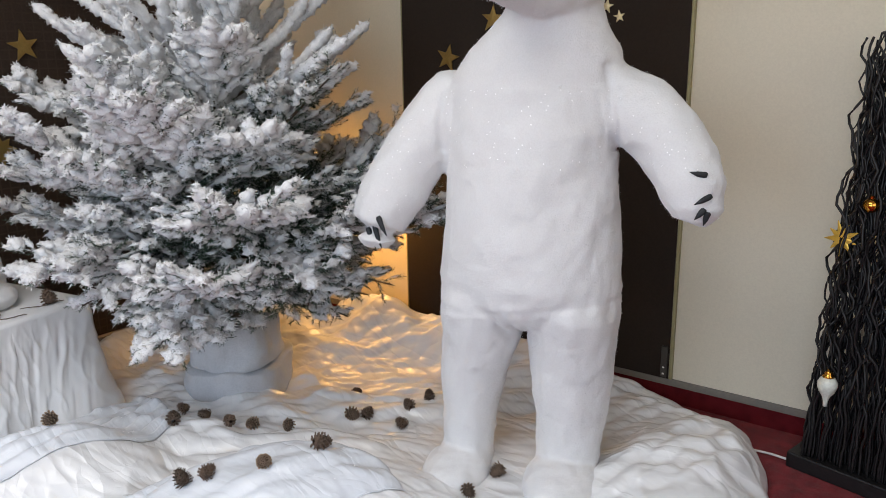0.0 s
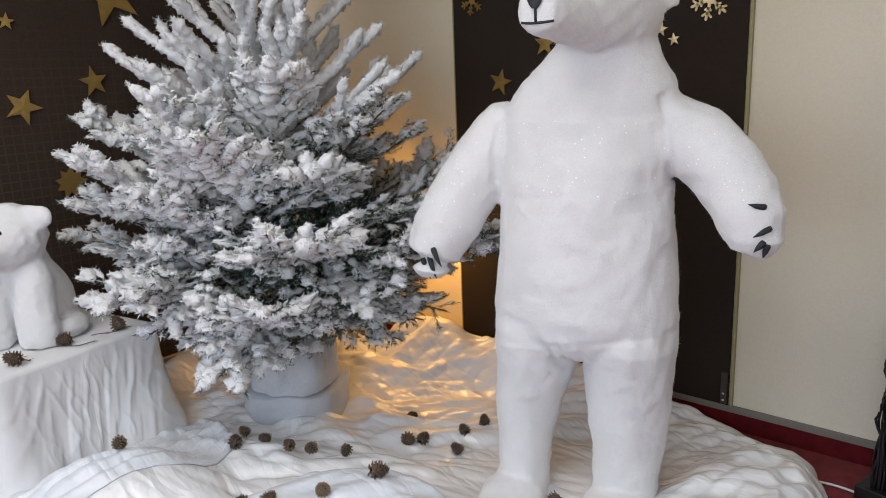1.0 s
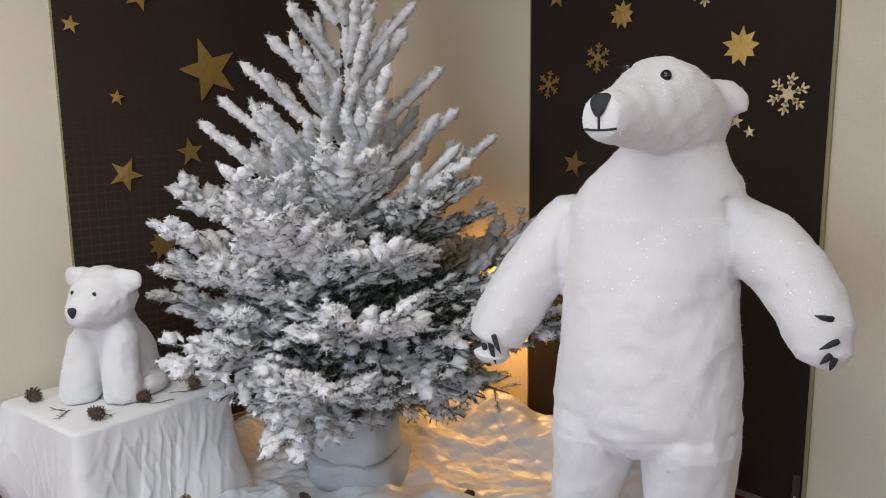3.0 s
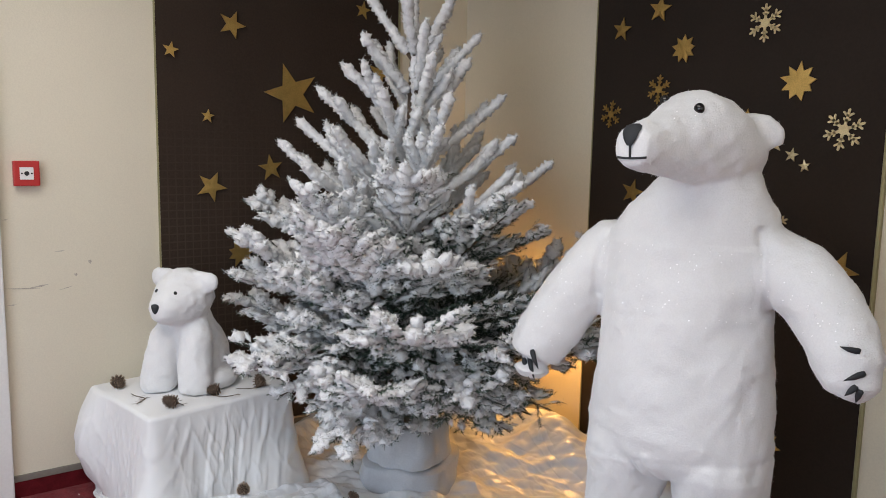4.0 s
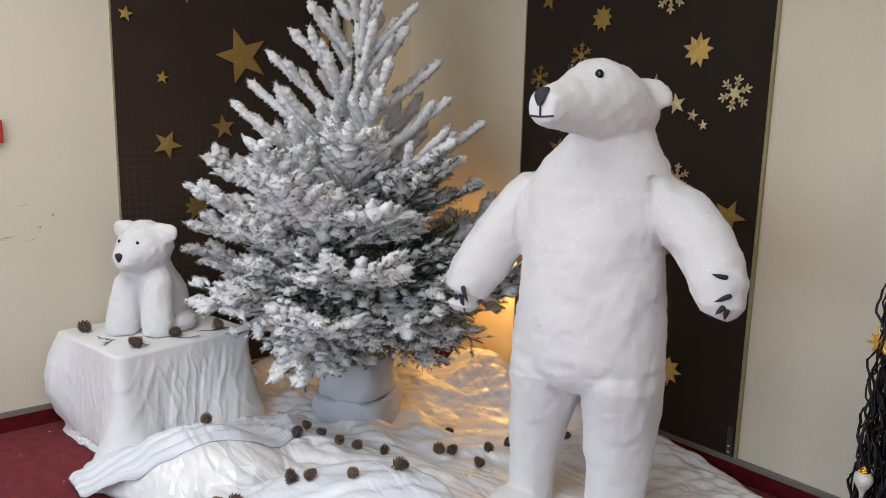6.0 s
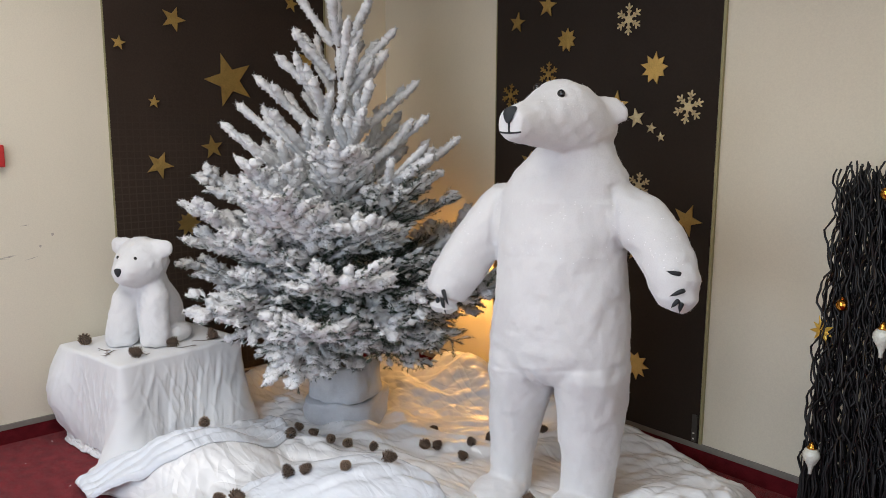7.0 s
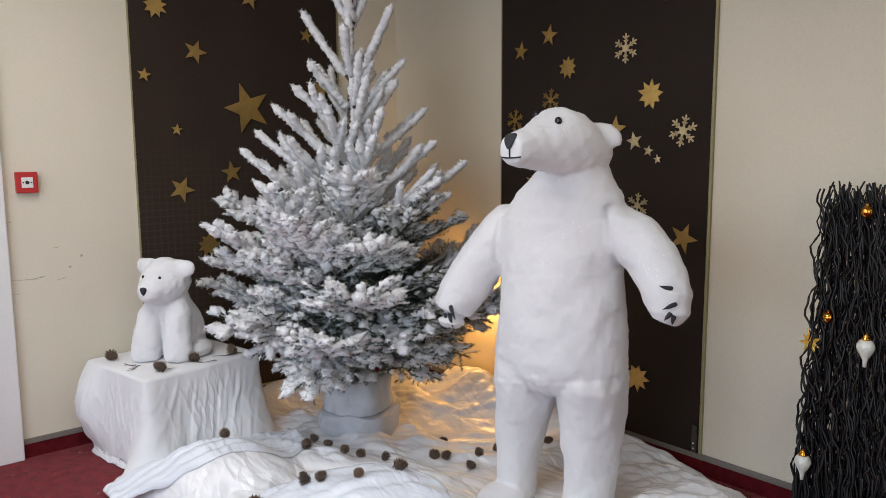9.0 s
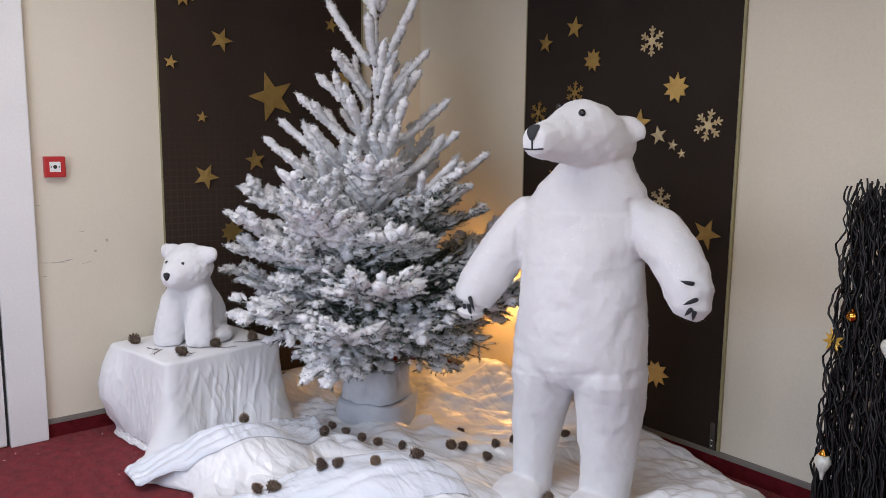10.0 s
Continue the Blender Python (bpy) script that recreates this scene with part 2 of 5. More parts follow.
def vnoise(x, y, z=0.0):
    """Smooth value noise, 0 to 1, on arrays."""
    x, y, z = np.broadcast_arrays(np.asarray(x, float), np.asarray(y, float), np.asarray(z, float))
    xi, yi, zi = np.floor(x).astype(int), np.floor(y).astype(int), np.floor(z).astype(int)
    fx, fy, fz = x - xi, y - yi, z - zi
    fx, fy, fz = (f * f * f * (f * (f * 6 - 15) + 10) for f in (fx, fy, fz))
    out = 0
    for a in (0, 1):
        for b in (0, 1):
            for c in (0, 1):
                w = (fx if a else 1 - fx) * (fy if b else 1 - fy) * (fz if c else 1 - fz)
                out = out + w * _lat[(xi + a) % 64, (yi + b) % 64, (zi + c) % 16]
    return out


# ---- the room ----
def wall_with_hole(name, axis, at, span, hole, label):
    """A wall 0.2 m thick beyond the plane axis = at, with one opening through it."""
    a0, a1 = span
    h0, h1, z0, z1 = hole
    bm = bmesh.new()
    out = (at, at + 0.2) if at > 0 else (at - 0.2, at)
    for s0, s1, b0, b1 in ((a0, h0, 0, ROOM_H), (h1, a1, 0, ROOM_H), (h0, h1, 0, z0), (h0, h1, z1, ROOM_H)):
        if axis == "x":
            box(*out, s0, s1, b0, b1, bm=bm)
        else:
            box(s0, s1, *out, b0, b1, bm=bm)
    return solid(name, bm, WALL_M, label, "wall", kind="structure")


solid("floor", box(WX - 0.2, EX + 0.2, SY - 0.2, WY + 0.2, -0.15, 0.0), CARPET_M, "deep red carpet with faint mottling and lint specks", "floor", kind="structure")
bm = bmesh.new()
for x0, x1, y0, y1 in ((WX - 0.2, ADDED_OPENING[0], SY - 0.2, WY + 0.2), (ADDED_OPENING[1], EX + 0.2, SY - 0.2, WY + 0.2), (ADDED_OPENING[0], ADDED_OPENING[1], SY - 0.2, ADDED_OPENING[2]), (ADDED_OPENING[0], ADDED_OPENING[1], ADDED_OPENING[3], WY + 0.2)):
    box(x0, x1, y0, y1, ROOM_H, ROOM_H + 0.15, bm=bm)
for x0, x1, y0, y1 in ((ADDED_OPENING[0] - 0.1, ADDED_OPENING[0], ADDED_OPENING[2], ADDED_OPENING[3]), (ADDED_OPENING[1], ADDED_OPENING[1] + 0.1, ADDED_OPENING[2], ADDED_OPENING[3]),
                       (ADDED_OPENING[0] - 0.1, ADDED_OPENING[1] + 0.1, ADDED_OPENING[2] - 0.1, ADDED_OPENING[2]), (ADDED_OPENING[0] - 0.1, ADDED_OPENING[1] + 0.1, ADDED_OPENING[3], ADDED_OPENING[3] + 0.1)):
    box(x0, x1, y0, y1, ROOM_H + 0.15, ROOM_H + 0.6, bm=bm)     # shaft of the added opening, keeps its light off the high walls
solid("ceiling", bm, CEIL_M, "plain pale painted ceiling with an unseen opening added for overhead light", "ceiling", kind="structure")
wall_w = solid("wall_west", box(WX - 0.2, WX, SY - 0.2, WY + 0.2, 0, ROOM_H), WALL_M, "cream painted wall with small grey scuff marks", "wall", kind="structure")
solid("wall_north", box(WX, EX, WY, WY + 0.2, 0, ROOM_H), WALL_M, "cream painted wall behind bear and branches", "wall", kind="structure")
wall_with_hole("wall_east", "x", EX, (SY - 0.2, WY + 0.2), EAST_WINDOW, "cream painted wall with a window opening")
wall_with_hole("wall_south", "y", SY, (WX, EX), SOUTH_WINDOW, "cream painted wall with a wide window opening")


def window_frame(name, axis, at, hole):
    h0, h1, z0, z1 = hole
    w = thing(name, Matrix.Identity(4), "white painted window frame with two mullions", "window", kind="structure")
    n = 3
    for i in range(n + 1):
        c = h0 + (h1 - h0) * i / n
        c0, c1 = max(h0, c - 0.03), min(h1, c + 0.03)
        part("mullion", box(at - 0.03, at + 0.03, c0, c1, z0, z1, 0.004) if axis == "x" else box(c0, c1, at - 0.03, at + 0.03, z0, z1, 0.004), WHITE_M, w)
    for z in (z0 + 0.025, z1 - 0.025):
        part("rail", box(at - 0.025, at + 0.025, h0, h1, z - 0.025, z + 0.025, 0.004) if axis == "x" else box(h0, h1, at - 0.025, at + 0.025, z - 0.025, z + 0.025, 0.004), WHITE_M, w)


window_frame("window_1", "x", EX + 0.15, EAST_WINDOW)
window_frame("window_2", "y", SY - 0.15, SOUTH_WINDOW)


def skirting(name, x0, x1, y0, y1, tx0, tx1, ty0, ty1):
    s = thing(name, Matrix.Identity(4), "dark red carpet skirting with grey-brown edging strip", "skirting", kind="structure")
    part("carpet_strip", box(x0, x1, y0, y1, 0.0, 0.068), SKIRT_M, s)
    part("edging_strip", box(tx0, tx1, ty0, ty1, 0.0682, 0.094, 0.002), TRIM_M, s)


skirting("baseboard_west", WX, WX + 0.008, 0.085, WY, WX, WX + 0.011, 0.085, WY)
skirting("baseboard_north", WX + 0.012, EX, WY - 0.008, WY, WX + 0.012, EX, WY - 0.011, WY)

# door at the west wall, seen only by its frame
door = thing("door_1", Matrix.Identity(4), "closed white painted door beside the alarm button", "door", kind="structure")
part("door_leaf", box(WX, WX + 0.022, -0.98, -0.095, 0.012, 2.06, 0.003), WHITE_M, door)
part("door_frame", box(WX, WX + 0.035, -0.082, 0.082, 0.0, 2.16, 0.006), WHITE_M, door)
part("door_frame", box(WX, WX + 0.035, -1.14, -0.985, 0.0, 2.16, 0.006), WHITE_M, door)
part("door_frame", box(WX, WX + 0.035, -0.983, -0.084, 2.07, 2.16, 0.006), WHITE_M, door)
# dark strip laid in for the shade between leaf and frame
part("door_gap", box(WX, WX + 0.006, -0.0945, -0.083, 0.0, 2.069), DARK_M, door)

# scuffs on the west wall
for y, z, ly, lz, tilt in ((0.288, 1.006, 0.035, 0.003, 6), (0.15, 0.863, 0.11, 0.004, -4), (0.21, 0.868, 0.06, 0.006, 8), (0.306, 0.852, 0.05, 0.003, 14),
                           (0.345, 0.905, 0.012, 0.012, 0), (0.40, 0.955, 0.012, 0.016, 0), (0.11, 0.80, 0.03, 0.003, 0), (0.10, 1.14, 0.02, 0.003, 3)):
    bm = bmesh.new()
    ring = [bm.verts.new((0.0012, ly / 2 * math.cos(a) * (1 + 0.3 * math.sin(3 * a)), lz / 2 * math.sin(a) * (1 + 0.3 * math.cos(5 * a)))) for a in [k * math.pi / 8 for k in range(16)]]
    bm.faces.new(ring)
    ob = part("scuff", bm, SCUFF_M, wall_w)
    ob.matrix_basis = pose(WX, y, z, tilt, 0, 0)


# ---- dark panels with paper stars ----
def panel(name, m, width, height, material, label):
    bm = bmesh.new()
    nx, nz = 40, 60
    uv = bm.loops.layers.uv.new()
    grid = []
    for j in range(nz + 1):
        row = []
        for i in range(nx + 1):
            x, z = width * i / nx, height * j / nz
            bulge = 0.006 + 0.007 * float(vnoise(x * 2.2 + 3.1, z * 0.8, 2.2)) + 0.0035 * float(vnoise(x * 6, z * 1.3, 5.2))
            row.append(bm.verts.new((x, -bulge, z)))
        grid.append(row)
    for j in range(nz):
        for i in range(nx):
            f = bm.faces.new((grid[j][i], grid[j][i + 1], grid[j + 1][i + 1], grid[j + 1][i]))
            f.smooth = True
            for lp in f.loops:
                lp[uv].uv = (lp.vert.co.x, lp.vert.co.z)
    p = thing(name, m, label, "wall panel")
    sheet = part("sheet", bm, material, p)
    part("edge_strip", box(width + 0.001, width + 0.012, -0.014, 0.0, 0.0, height), EDGE_M, p, "olive edge strip")
    part("edge_strip", box(-0.006, -0.001, -0.012, 0.0, 0.0, height), EDGE_M, p, "olive edge strip")
    return p


# local x runs along the wall, local -y faces the room
panel("wall_panel", pose(WX + 0.002, 0.687, 0.11, 0, 0, 90), 1.215, 2.38, PANEL_M, "dark brown paper hanging with faint square lattice, gold stars")
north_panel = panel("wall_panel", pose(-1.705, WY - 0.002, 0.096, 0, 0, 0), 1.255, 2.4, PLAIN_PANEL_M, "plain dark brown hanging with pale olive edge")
CLIP_M = shade("smoky_plastic", (0.045, 0.04, 0.035), 0.3, vary=0.1, bump=0.02)
part("corner_clip", box(1.226, 1.250, -0.026, -0.018, 0.008, 0.13, 0.002), CLIP_M, north_panel, "smoky plastic corner clip")
for z in (0.03, 0.055):
    part("screw", box(1.234, 1.242, -0.0295, -0.0262, z - 0.01, z - 0.004, 0.001), PLATE_M, north_panel)


def star_mesh(points, inner, r, depth, jag=0.0, seed=1):
    rnd = random.Random(seed)
    bm = bmesh.new()
    rim = []
    for k in range(points * 2):
        rr = (r if k % 2 == 0 else r * inner) * (1 + jag * (rnd.random() - 0.5))
        a = math.pi / 2 + math.pi * k / points
        rim.append((rr * math.cos(a), rr * math.sin(a)))
    front = [bm.verts.new((x, -depth * (0.72 + 0.2 * rnd.random()), z)) for x, z in rim]
    back = [bm.verts.new((x, 0, z)) for x, z in rim]
    mid = bm.verts.new((0, -depth, 0))
    bm.faces.new(list(reversed(back)))
    for i in range(len(rim)):
        j = (i + 1) % len(rim)
        bm.faces.new((front[i], front[j], mid))
        bm.faces.new((front[i], back[i], back[j], front[j]))
    return bm


def flake_mesh(r, depth):
    bm = bmesh.new()
    def bar(a, x0, z0, length, w):
        d = Vector((math.cos(a), 0, math.sin(a)))
        s = Vector((-math.sin(a), 0, math.cos(a))) * w / 2
        o = Vector((x0, 0, z0))
        f = [bm.verts.new(o + v + Vector((0, -depth, 0))) for v in (-s, d * length - s * 0.8, d * (length + w * 0.4), d * length + s * 0.8, s)]
        b = [bm.verts.new(Vector((v.co.x, 0, v.co.z))) for v in f]
        bm.faces.new(f), bm.faces.new(list(reversed(b)))
        for i in range(5):
            bm.faces.new((f[i], b[i], b[(i + 1) % 5], f[(i + 1) % 5]))
    for k in range(6):
        a = math.pi / 2 + k * math.pi / 3
        bar(a, 0, 0, r * 0.92, r * 0.15)
        for at, ln in ((0.40, 0.17), (0.62, 0.27)):
            for sgn in (-1, 1):
                bar(a + sgn * math.pi / 3.3, r * at * math.cos(a), r * at * math.sin(a), r * ln, r * 0.12)
    ringv = [(0.24 * r * math.cos(k * math.pi / 6), 0.24 * r * math.sin(k * math.pi / 6)) for k in range(12)]
    f = [bm.verts.new((x, -depth * 1.05, z)) for x, z in ringv]
    b = [bm.verts.new((x, 0, z)) for x, z in ringv]
    bm.faces.new(f), bm.faces.new(list(reversed(b)))
    for i in range(12):
        bm.faces.new((f[i], b[i], b[(i + 1) % 12], f[(i + 1) % 12]))
    return bm


STAND = 0.019   # how far the back of a paper star stands off its wall


def hang(kind, wall, along, z, r, turn=0.0, pale=False, lean=0.0, swing=0.0):
    r *= 1.0 if r > 0.1 else 0.89
    if kind == "star":
        bm, label, cat, name = star_mesh(5, 0.41, r, 0.006, 0.06, int(along * 99) + 7), "five-pointed gold foil star stuck on the dark hanging", "star", "paper_star"
    elif kind == "burst":
        bm, label, cat, name = star_mesh(9, 0.6, r, 0.006, 0.18, int(along * 77) + 3), "many-pointed gold foil starburst stuck on the dark hanging", "star", "paper_starburst"
    else:
        bm, label, cat, name = flake_mesh(r, 0.003), "gold foil snowflake cut-out stuck on the dark hanging", "snowflake", "paper_snowflake"
    if pale:
        label = label.replace("gold", "pale champagne")
    if r > 0.1:
        label = label.replace("gold", "large gold")
    m = pose(WX + STAND, along, z, 0, 0, 90) if wall == "west" else pose(along, WY - STAND, z, 0, 0, 0)
    solid(name, bm, PALE_GOLD_M if pale else GOLD_M, label, cat, "stars and snowflakes on the hangings", m=m @ pose(0, -0.004 if (lean or swing) else 0, 0, lean, turn, swing))


for row in (("star", 0.745, 1.85, 0.040, 10), ("star", 1.017, 1.985, 0.072, 20), ("star", 0.90, 1.577, 0.036, 8), ("star", 1.304, 1.70, 0.142, -18),
            ("star", 1.195, 1.35, 0.070, -8), ("star", 0.911, 1.265, 0.080, 25), ("burst", 1.046, 0.957, 0.075, 5), ("burst", 0.819, 2.199, 0.07, 0),
            ("star", 1.342, 2.30, 0.07, 14), ("star", 1.688, 2.132, 0.050, 10), ("star", 1.783, 1.83, 0.075, 18)):
    hang(row[0], "west", *row[1:])
for row in (("star", -1.36, 2.039, 0.064, 10), ("star", -1.556, 1.98, 0.058, 10), ("burst", -1.234, 1.869, 0.062, 4), ("flake", -0.892, 1.926, 0.080, 0, True),
            ("burst", -0.75, 1.708, 0.074, 6), ("flake", -0.58, 1.539, 0.083, 12, True), ("flake", -1.346, 1.715, 0.07, 5), ("flake", -1.597, 1.622, 0.07, 10),
            ("star", -0.941, 1.555, 0.075, 6), ("star", -0.831, 1.498, 0.050, -12, True), ("star", -0.753, 1.453, 0.030, 10, True), ("star", -0.704, 1.415, 0.025, -8, True),
            ("flake", -0.805, 1.20, 0.07, 5, True), ("star", -0.560, 1.065, 0.080, 22), ("star", -0.805, 0.901, 0.055, 6), ("burst", -0.782, 0.376, 0.076, 12),
            ("star", -1.456, 1.285, 0.065, 14), ("star", -1.235, 1.43, 0.06, 4), ("flake", -0.684, 2.17, 0.07, 0, True)):
    hang(row[0], "north", *row[1:])

# fire alarm button
alarm = thing("alarm_button", pose(WX, 0.180, 1.322, 0, 0, 90), "red square fire alarm button with white centre on the wall", "alarm button")
part("housing", box(-0.046, 0.046, -0.032, 0.0, -0.049, 0.049, 0.005), RED_M, alarm)
part("plate", box(-0.024, 0.024, -0.0350, -0.0322, -0.024, 0.024, 0.001), PLATE_M, alarm, "white square plate")
part("button", loft(bmesh.new(), [(Vector((0, -0.0352, 0)), Vector((0.009, 0, 0)), Vector((0, 0, 0.009))), (Vector((0, -0.038, 0)), Vector((0.007, 0, 0)), Vector((0, 0, 0.007)))], 16), BLACK_M, alarm, "dark round push dot")
for s in (-1, 1):
    part("mark", box(s * 0.017 - 0.003, s * 0.017 + 0.003, -0.0362, -0.0352, -0.003, 0.003), BLACK_M, alarm)


# ---- plush figures ----
def fused(bm, voxel, rounds):
    """The outer skin of overlapping closed shapes, softened, as a bmesh."""
    me = bpy.data.meshes.new("tmp")
    bmesh.ops.recalc_face_normals(bm, faces=bm.faces)
    bm.to_mesh(me)
    bm.free()
    ob = new("tmp", me)
    rm = ob.modifiers.new("r", "REMESH")
    rm.mode, rm.voxel_size = "VOXEL", voxel
    sm = ob.modifiers.new("s", "SMOOTH")
    sm.factor, sm.iterations = 0.5, rounds
    got = bpy.data.meshes.new_from_object(ob.evaluated_get(bpy.context.evaluated_depsgraph_get()))
    bpy.data.objects.remove(ob)
    out = bmesh.new()
    out.from_mesh(got)
    return out


def add_faces(bm, before, index):
    for f in bm.faces:
        if f not in before:
            f.material_index = index
            f.smooth = True


def dimple(bm, scale, amount, seed):
    """Small unevenness of hand-covered plush."""
    co = np.array([v.co[:] for v in bm.verts])
    d = (vnoise(co[:, 0] * scale + seed, co[:, 1] * scale, co[:, 2] * scale) - 0.5) + 0.5 * (vnoise(co[:, 0] * scale * 3, co[:, 1] * scale * 3 + seed, co[:, 2] * scale * 3) - 0.5)
    bm.normal_update()
    for v, k in zip(bm.verts, d):
        v.co += v.normal * float(k) * amount


def fuzz(bm, count, length, seed, mat=0):
    """Short fibres standing off the skin."""
    rnd = random.Random(seed)
    faces = list(bm.faces)
    areas = np.cumsum([f.calc_area() for f in faces])
    for _ in range(count):
        f = faces[int(np.searchsorted(areas, rnd.random() * areas[-1]))]
        if f.material_index:
            continue
        a, b, c = (f.verts[k].co for k in (0, 1, 2))
        p = a + (b - a) * rnd.random() + (c - b) * rnd.random() * 0.5
        n = f.normal
        t = n.orthogonal().normalized()
        t.rotate(Matrix.Rotation(rnd.random() * 6.283, 3, n))
        d = (n + t * rnd.uniform(-0.9, 0.9) + Vector((0, 0, -0.35))).normalized() * length * rnd.uniform(0.4, 1.0)
        w = n.cross(d).normalized() * 0.0006 if n.cross(d).length > 1e-6 else t * 0.0006
        g = bm.faces.new((bm.verts.new(p - w - n * 0.001), bm.verts.new(p + w - n * 0.001), bm.verts.new(p + d)))
        g.material_index = mat


def glitter(bm, spots, size, seed, mat):
    rnd = random.Random(seed)
    for p, n in spots:
        n = (n + Vector((rnd.uniform(-0.5, 0.5), rnd.uniform(-0.5, 0.5), rnd.uniform(-0.3, 0.6)))).normalized()
        a = n.orthogonal().normalized() * size
        b = n.cross(a)
        vs = [bm.verts.new(p + n * 0.002 + a * math.cos(k * math.pi / 3) + b * math.sin(k * math.pi / 3)) for k in range(6)]
        bm.faces.new(vs).material_index = mat


def plush_figure(name, bm, spots_fn, m_list, label, category):
    me = bpy.data.meshes.new(name)
    bm.to_mesh(me)
    bm.free()
    for m in m_list:
        me.materials.append(m)
    ob = new(name, me)
    return tagged(ob, label, category)


from mathutils.bvhtree import BVHTree


def big_bear():
    A = radians(-72)
    F, U, Z = Vector((math.cos(A), math.sin(A), 0)), Vector((-math.sin(A), math.cos(A), 0)), Vector((0, 0, 1))
    O = Vector((-0.627, 1.60, 0.0))
    P = lambda u, f, z: O + U * u + F * f + Z * z
    bm = bmesh.new()
    # trunk of the body
    loft(bm, [(P(cu, cf, z), U * a, F * b) for z, cu, cf, a, b in (
        (0.525, 0.0, 0.0, 0.18, 0.12), (0.555, 0.0, 0.0, 0.245, 0.178), (0.60, 0.0, 0.004, 0.264, 0.203), (0.66, 0.0, 0.01, 0.266, 0.212), (0.76, 0.0, 0.01, 0.258, 0.21),
        (0.88, 0.0, 0.01, 0.248, 0.203), (0.98, 0.0, 0.01, 0.242, 0.195), (1.08, 0.0, 0.01, 0.24, 0.187), (1.16, 0.003, 0.012, 0.242, 0.172), (1.22, 0.008, 0.02, 0.245, 0.158),
        (1.28, 0.03, 0.03, 0.215, 0.140), (1.33, 0.045, 0.04, 0.172, 0.128), (1.385, 0.062, 0.05, 0.132, 0.12), (1.45, 0.05, 0.06, 0.10, 0.09))], 40)
    # legs and feet
    for rows in (((0.80, -0.12, 0.10, 0.13), (0.68, -0.125, 0.125, 0.175), (0.57, -0.13, 0.134, 0.194), (0.47, -0.145, 0.120, 0.158), (0.38, -0.163, 0.105, 0.135), (0.25, -0.18, 0.089, 0.112), (0.12, -0.19, 0.078, 0.094), (0.03, -0.192, 0.082, 0.1)),
                 ((0.80, 0.12, 0.10, 0.13), (0.68, 0.125, 0.125, 0.175), (0.57, 0.13, 0.134, 0.194), (0.47, 0.132, 0.128, 0.160), (0.38, 0.134, 0.119, 0.14), (0.25, 0.13, 0.107, 0.121), (0.12, 0.124, 0.097, 0.105), (0.03, 0.124, 0.1, 0.11))):
        loft(bm, [(P(cu, 0.0, z), U * a, F * b) for z, cu, a, b in reversed(rows)], 28)
    ellipsoid(bm, P(-0.20, 0.10, 0.045), U * 0.105, F * 0.15, Z * 0.06)
    ellipsoid(bm, P(0.125, 0.11, 0.055), U * 0.115, F * 0.16, Z * 0.068)
    # arms
    tube(bm, [P(-0.13, 0.0, 1.17), P(-0.22, 0.01, 1.15), P(-0.295, 0.03, 1.07), P(-0.358, 0.055, 0.97), P(-0.405, 0.085, 0.88), P(-0.432, 0.105, 0.81), P(-0.440, 0.11, 0.765), P(-0.442, 0.112, 0.735)],
         [0.10, 0.103, 0.101, 0.096, 0.091, 0.081, 0.062, 0.03], 24)
    tube(bm, [P(0.13, 0.0, 1.17), P(0.21, 0.012, 1.17), P(0.29, 0.035, 1.13), P(0.36, 0.065, 1.07), P(0.407, 0.095, 1.005), P(0.432, 0.115, 0.945), P(0.437, 0.125, 0.895), P(0.43, 0.127, 0.862)],
         [0.10, 0.101, 0.098, 0.094, 0.089, 0.085, 0.074, 0.046], 24)
    # head: muzzle to the south
    X, S = Vector((1, 0, 0)), Vector((0, -1, 0))
    loft(bm, [(Vector((x, y, z)), X * a, Z * b) for x, y, z, a, b in (
        (-0.51, 1.66, 1.44, 0.045, 0.04), (-0.51, 1.635, 1.448, 0.082, 0.070), (-0.512, 1.58, 1.462, 0.112, 0.094), (-0.52, 1.50, 1.480, 0.127, 0.113), (-0.527, 1.43, 1.490, 0.119, 0.119),
        (-0.53, 1.375, 1.482, 0.098, 0.102), (-0.53, 1.32, 1.468, 0.076, 0.080), (-0.529, 1.265, 1.461, 0.063, 0.065), (-0.528, 1.225, 1.459, 0.057, 0.059), (-0.527, 1.203, 1.458, 0.049, 0.051), (-0.527, 1.196, 1.458, 0.028, 0.028))], 32)
    # ears: soft cupped flaps swept outwards and back
    for s in (-1, 1):
        e = Vector((-0.515 + s * 0.085, 1.575, 1.500))
        out = Vector((s * 0.86, 0.50, 0.06)).normalized()
        side = Vector((s * 0.50, -0.86, 0.0))
        loft(bm, [(e + out * k + Z * h, side * a, Z * b) for k, h, a, b in ((-0.03, 0.0, 0.045, 0.056), (0.008, 0.0, 0.034, 0.050), (0.030, -0.002, 0.024, 0.043), (0.050, -0.006, 0.018, 0.034), (0.063, -0.010, 0.012, 0.024), (0.069, -0.012, 0.004, 0.010))], 20)
    bm = fused(bm, 0.008, 5)
    dimple(bm, 9.0, 0.012, 3.3)
    dimple(bm, 48.0, 0.003, 6.4)
    bm.normal_update()
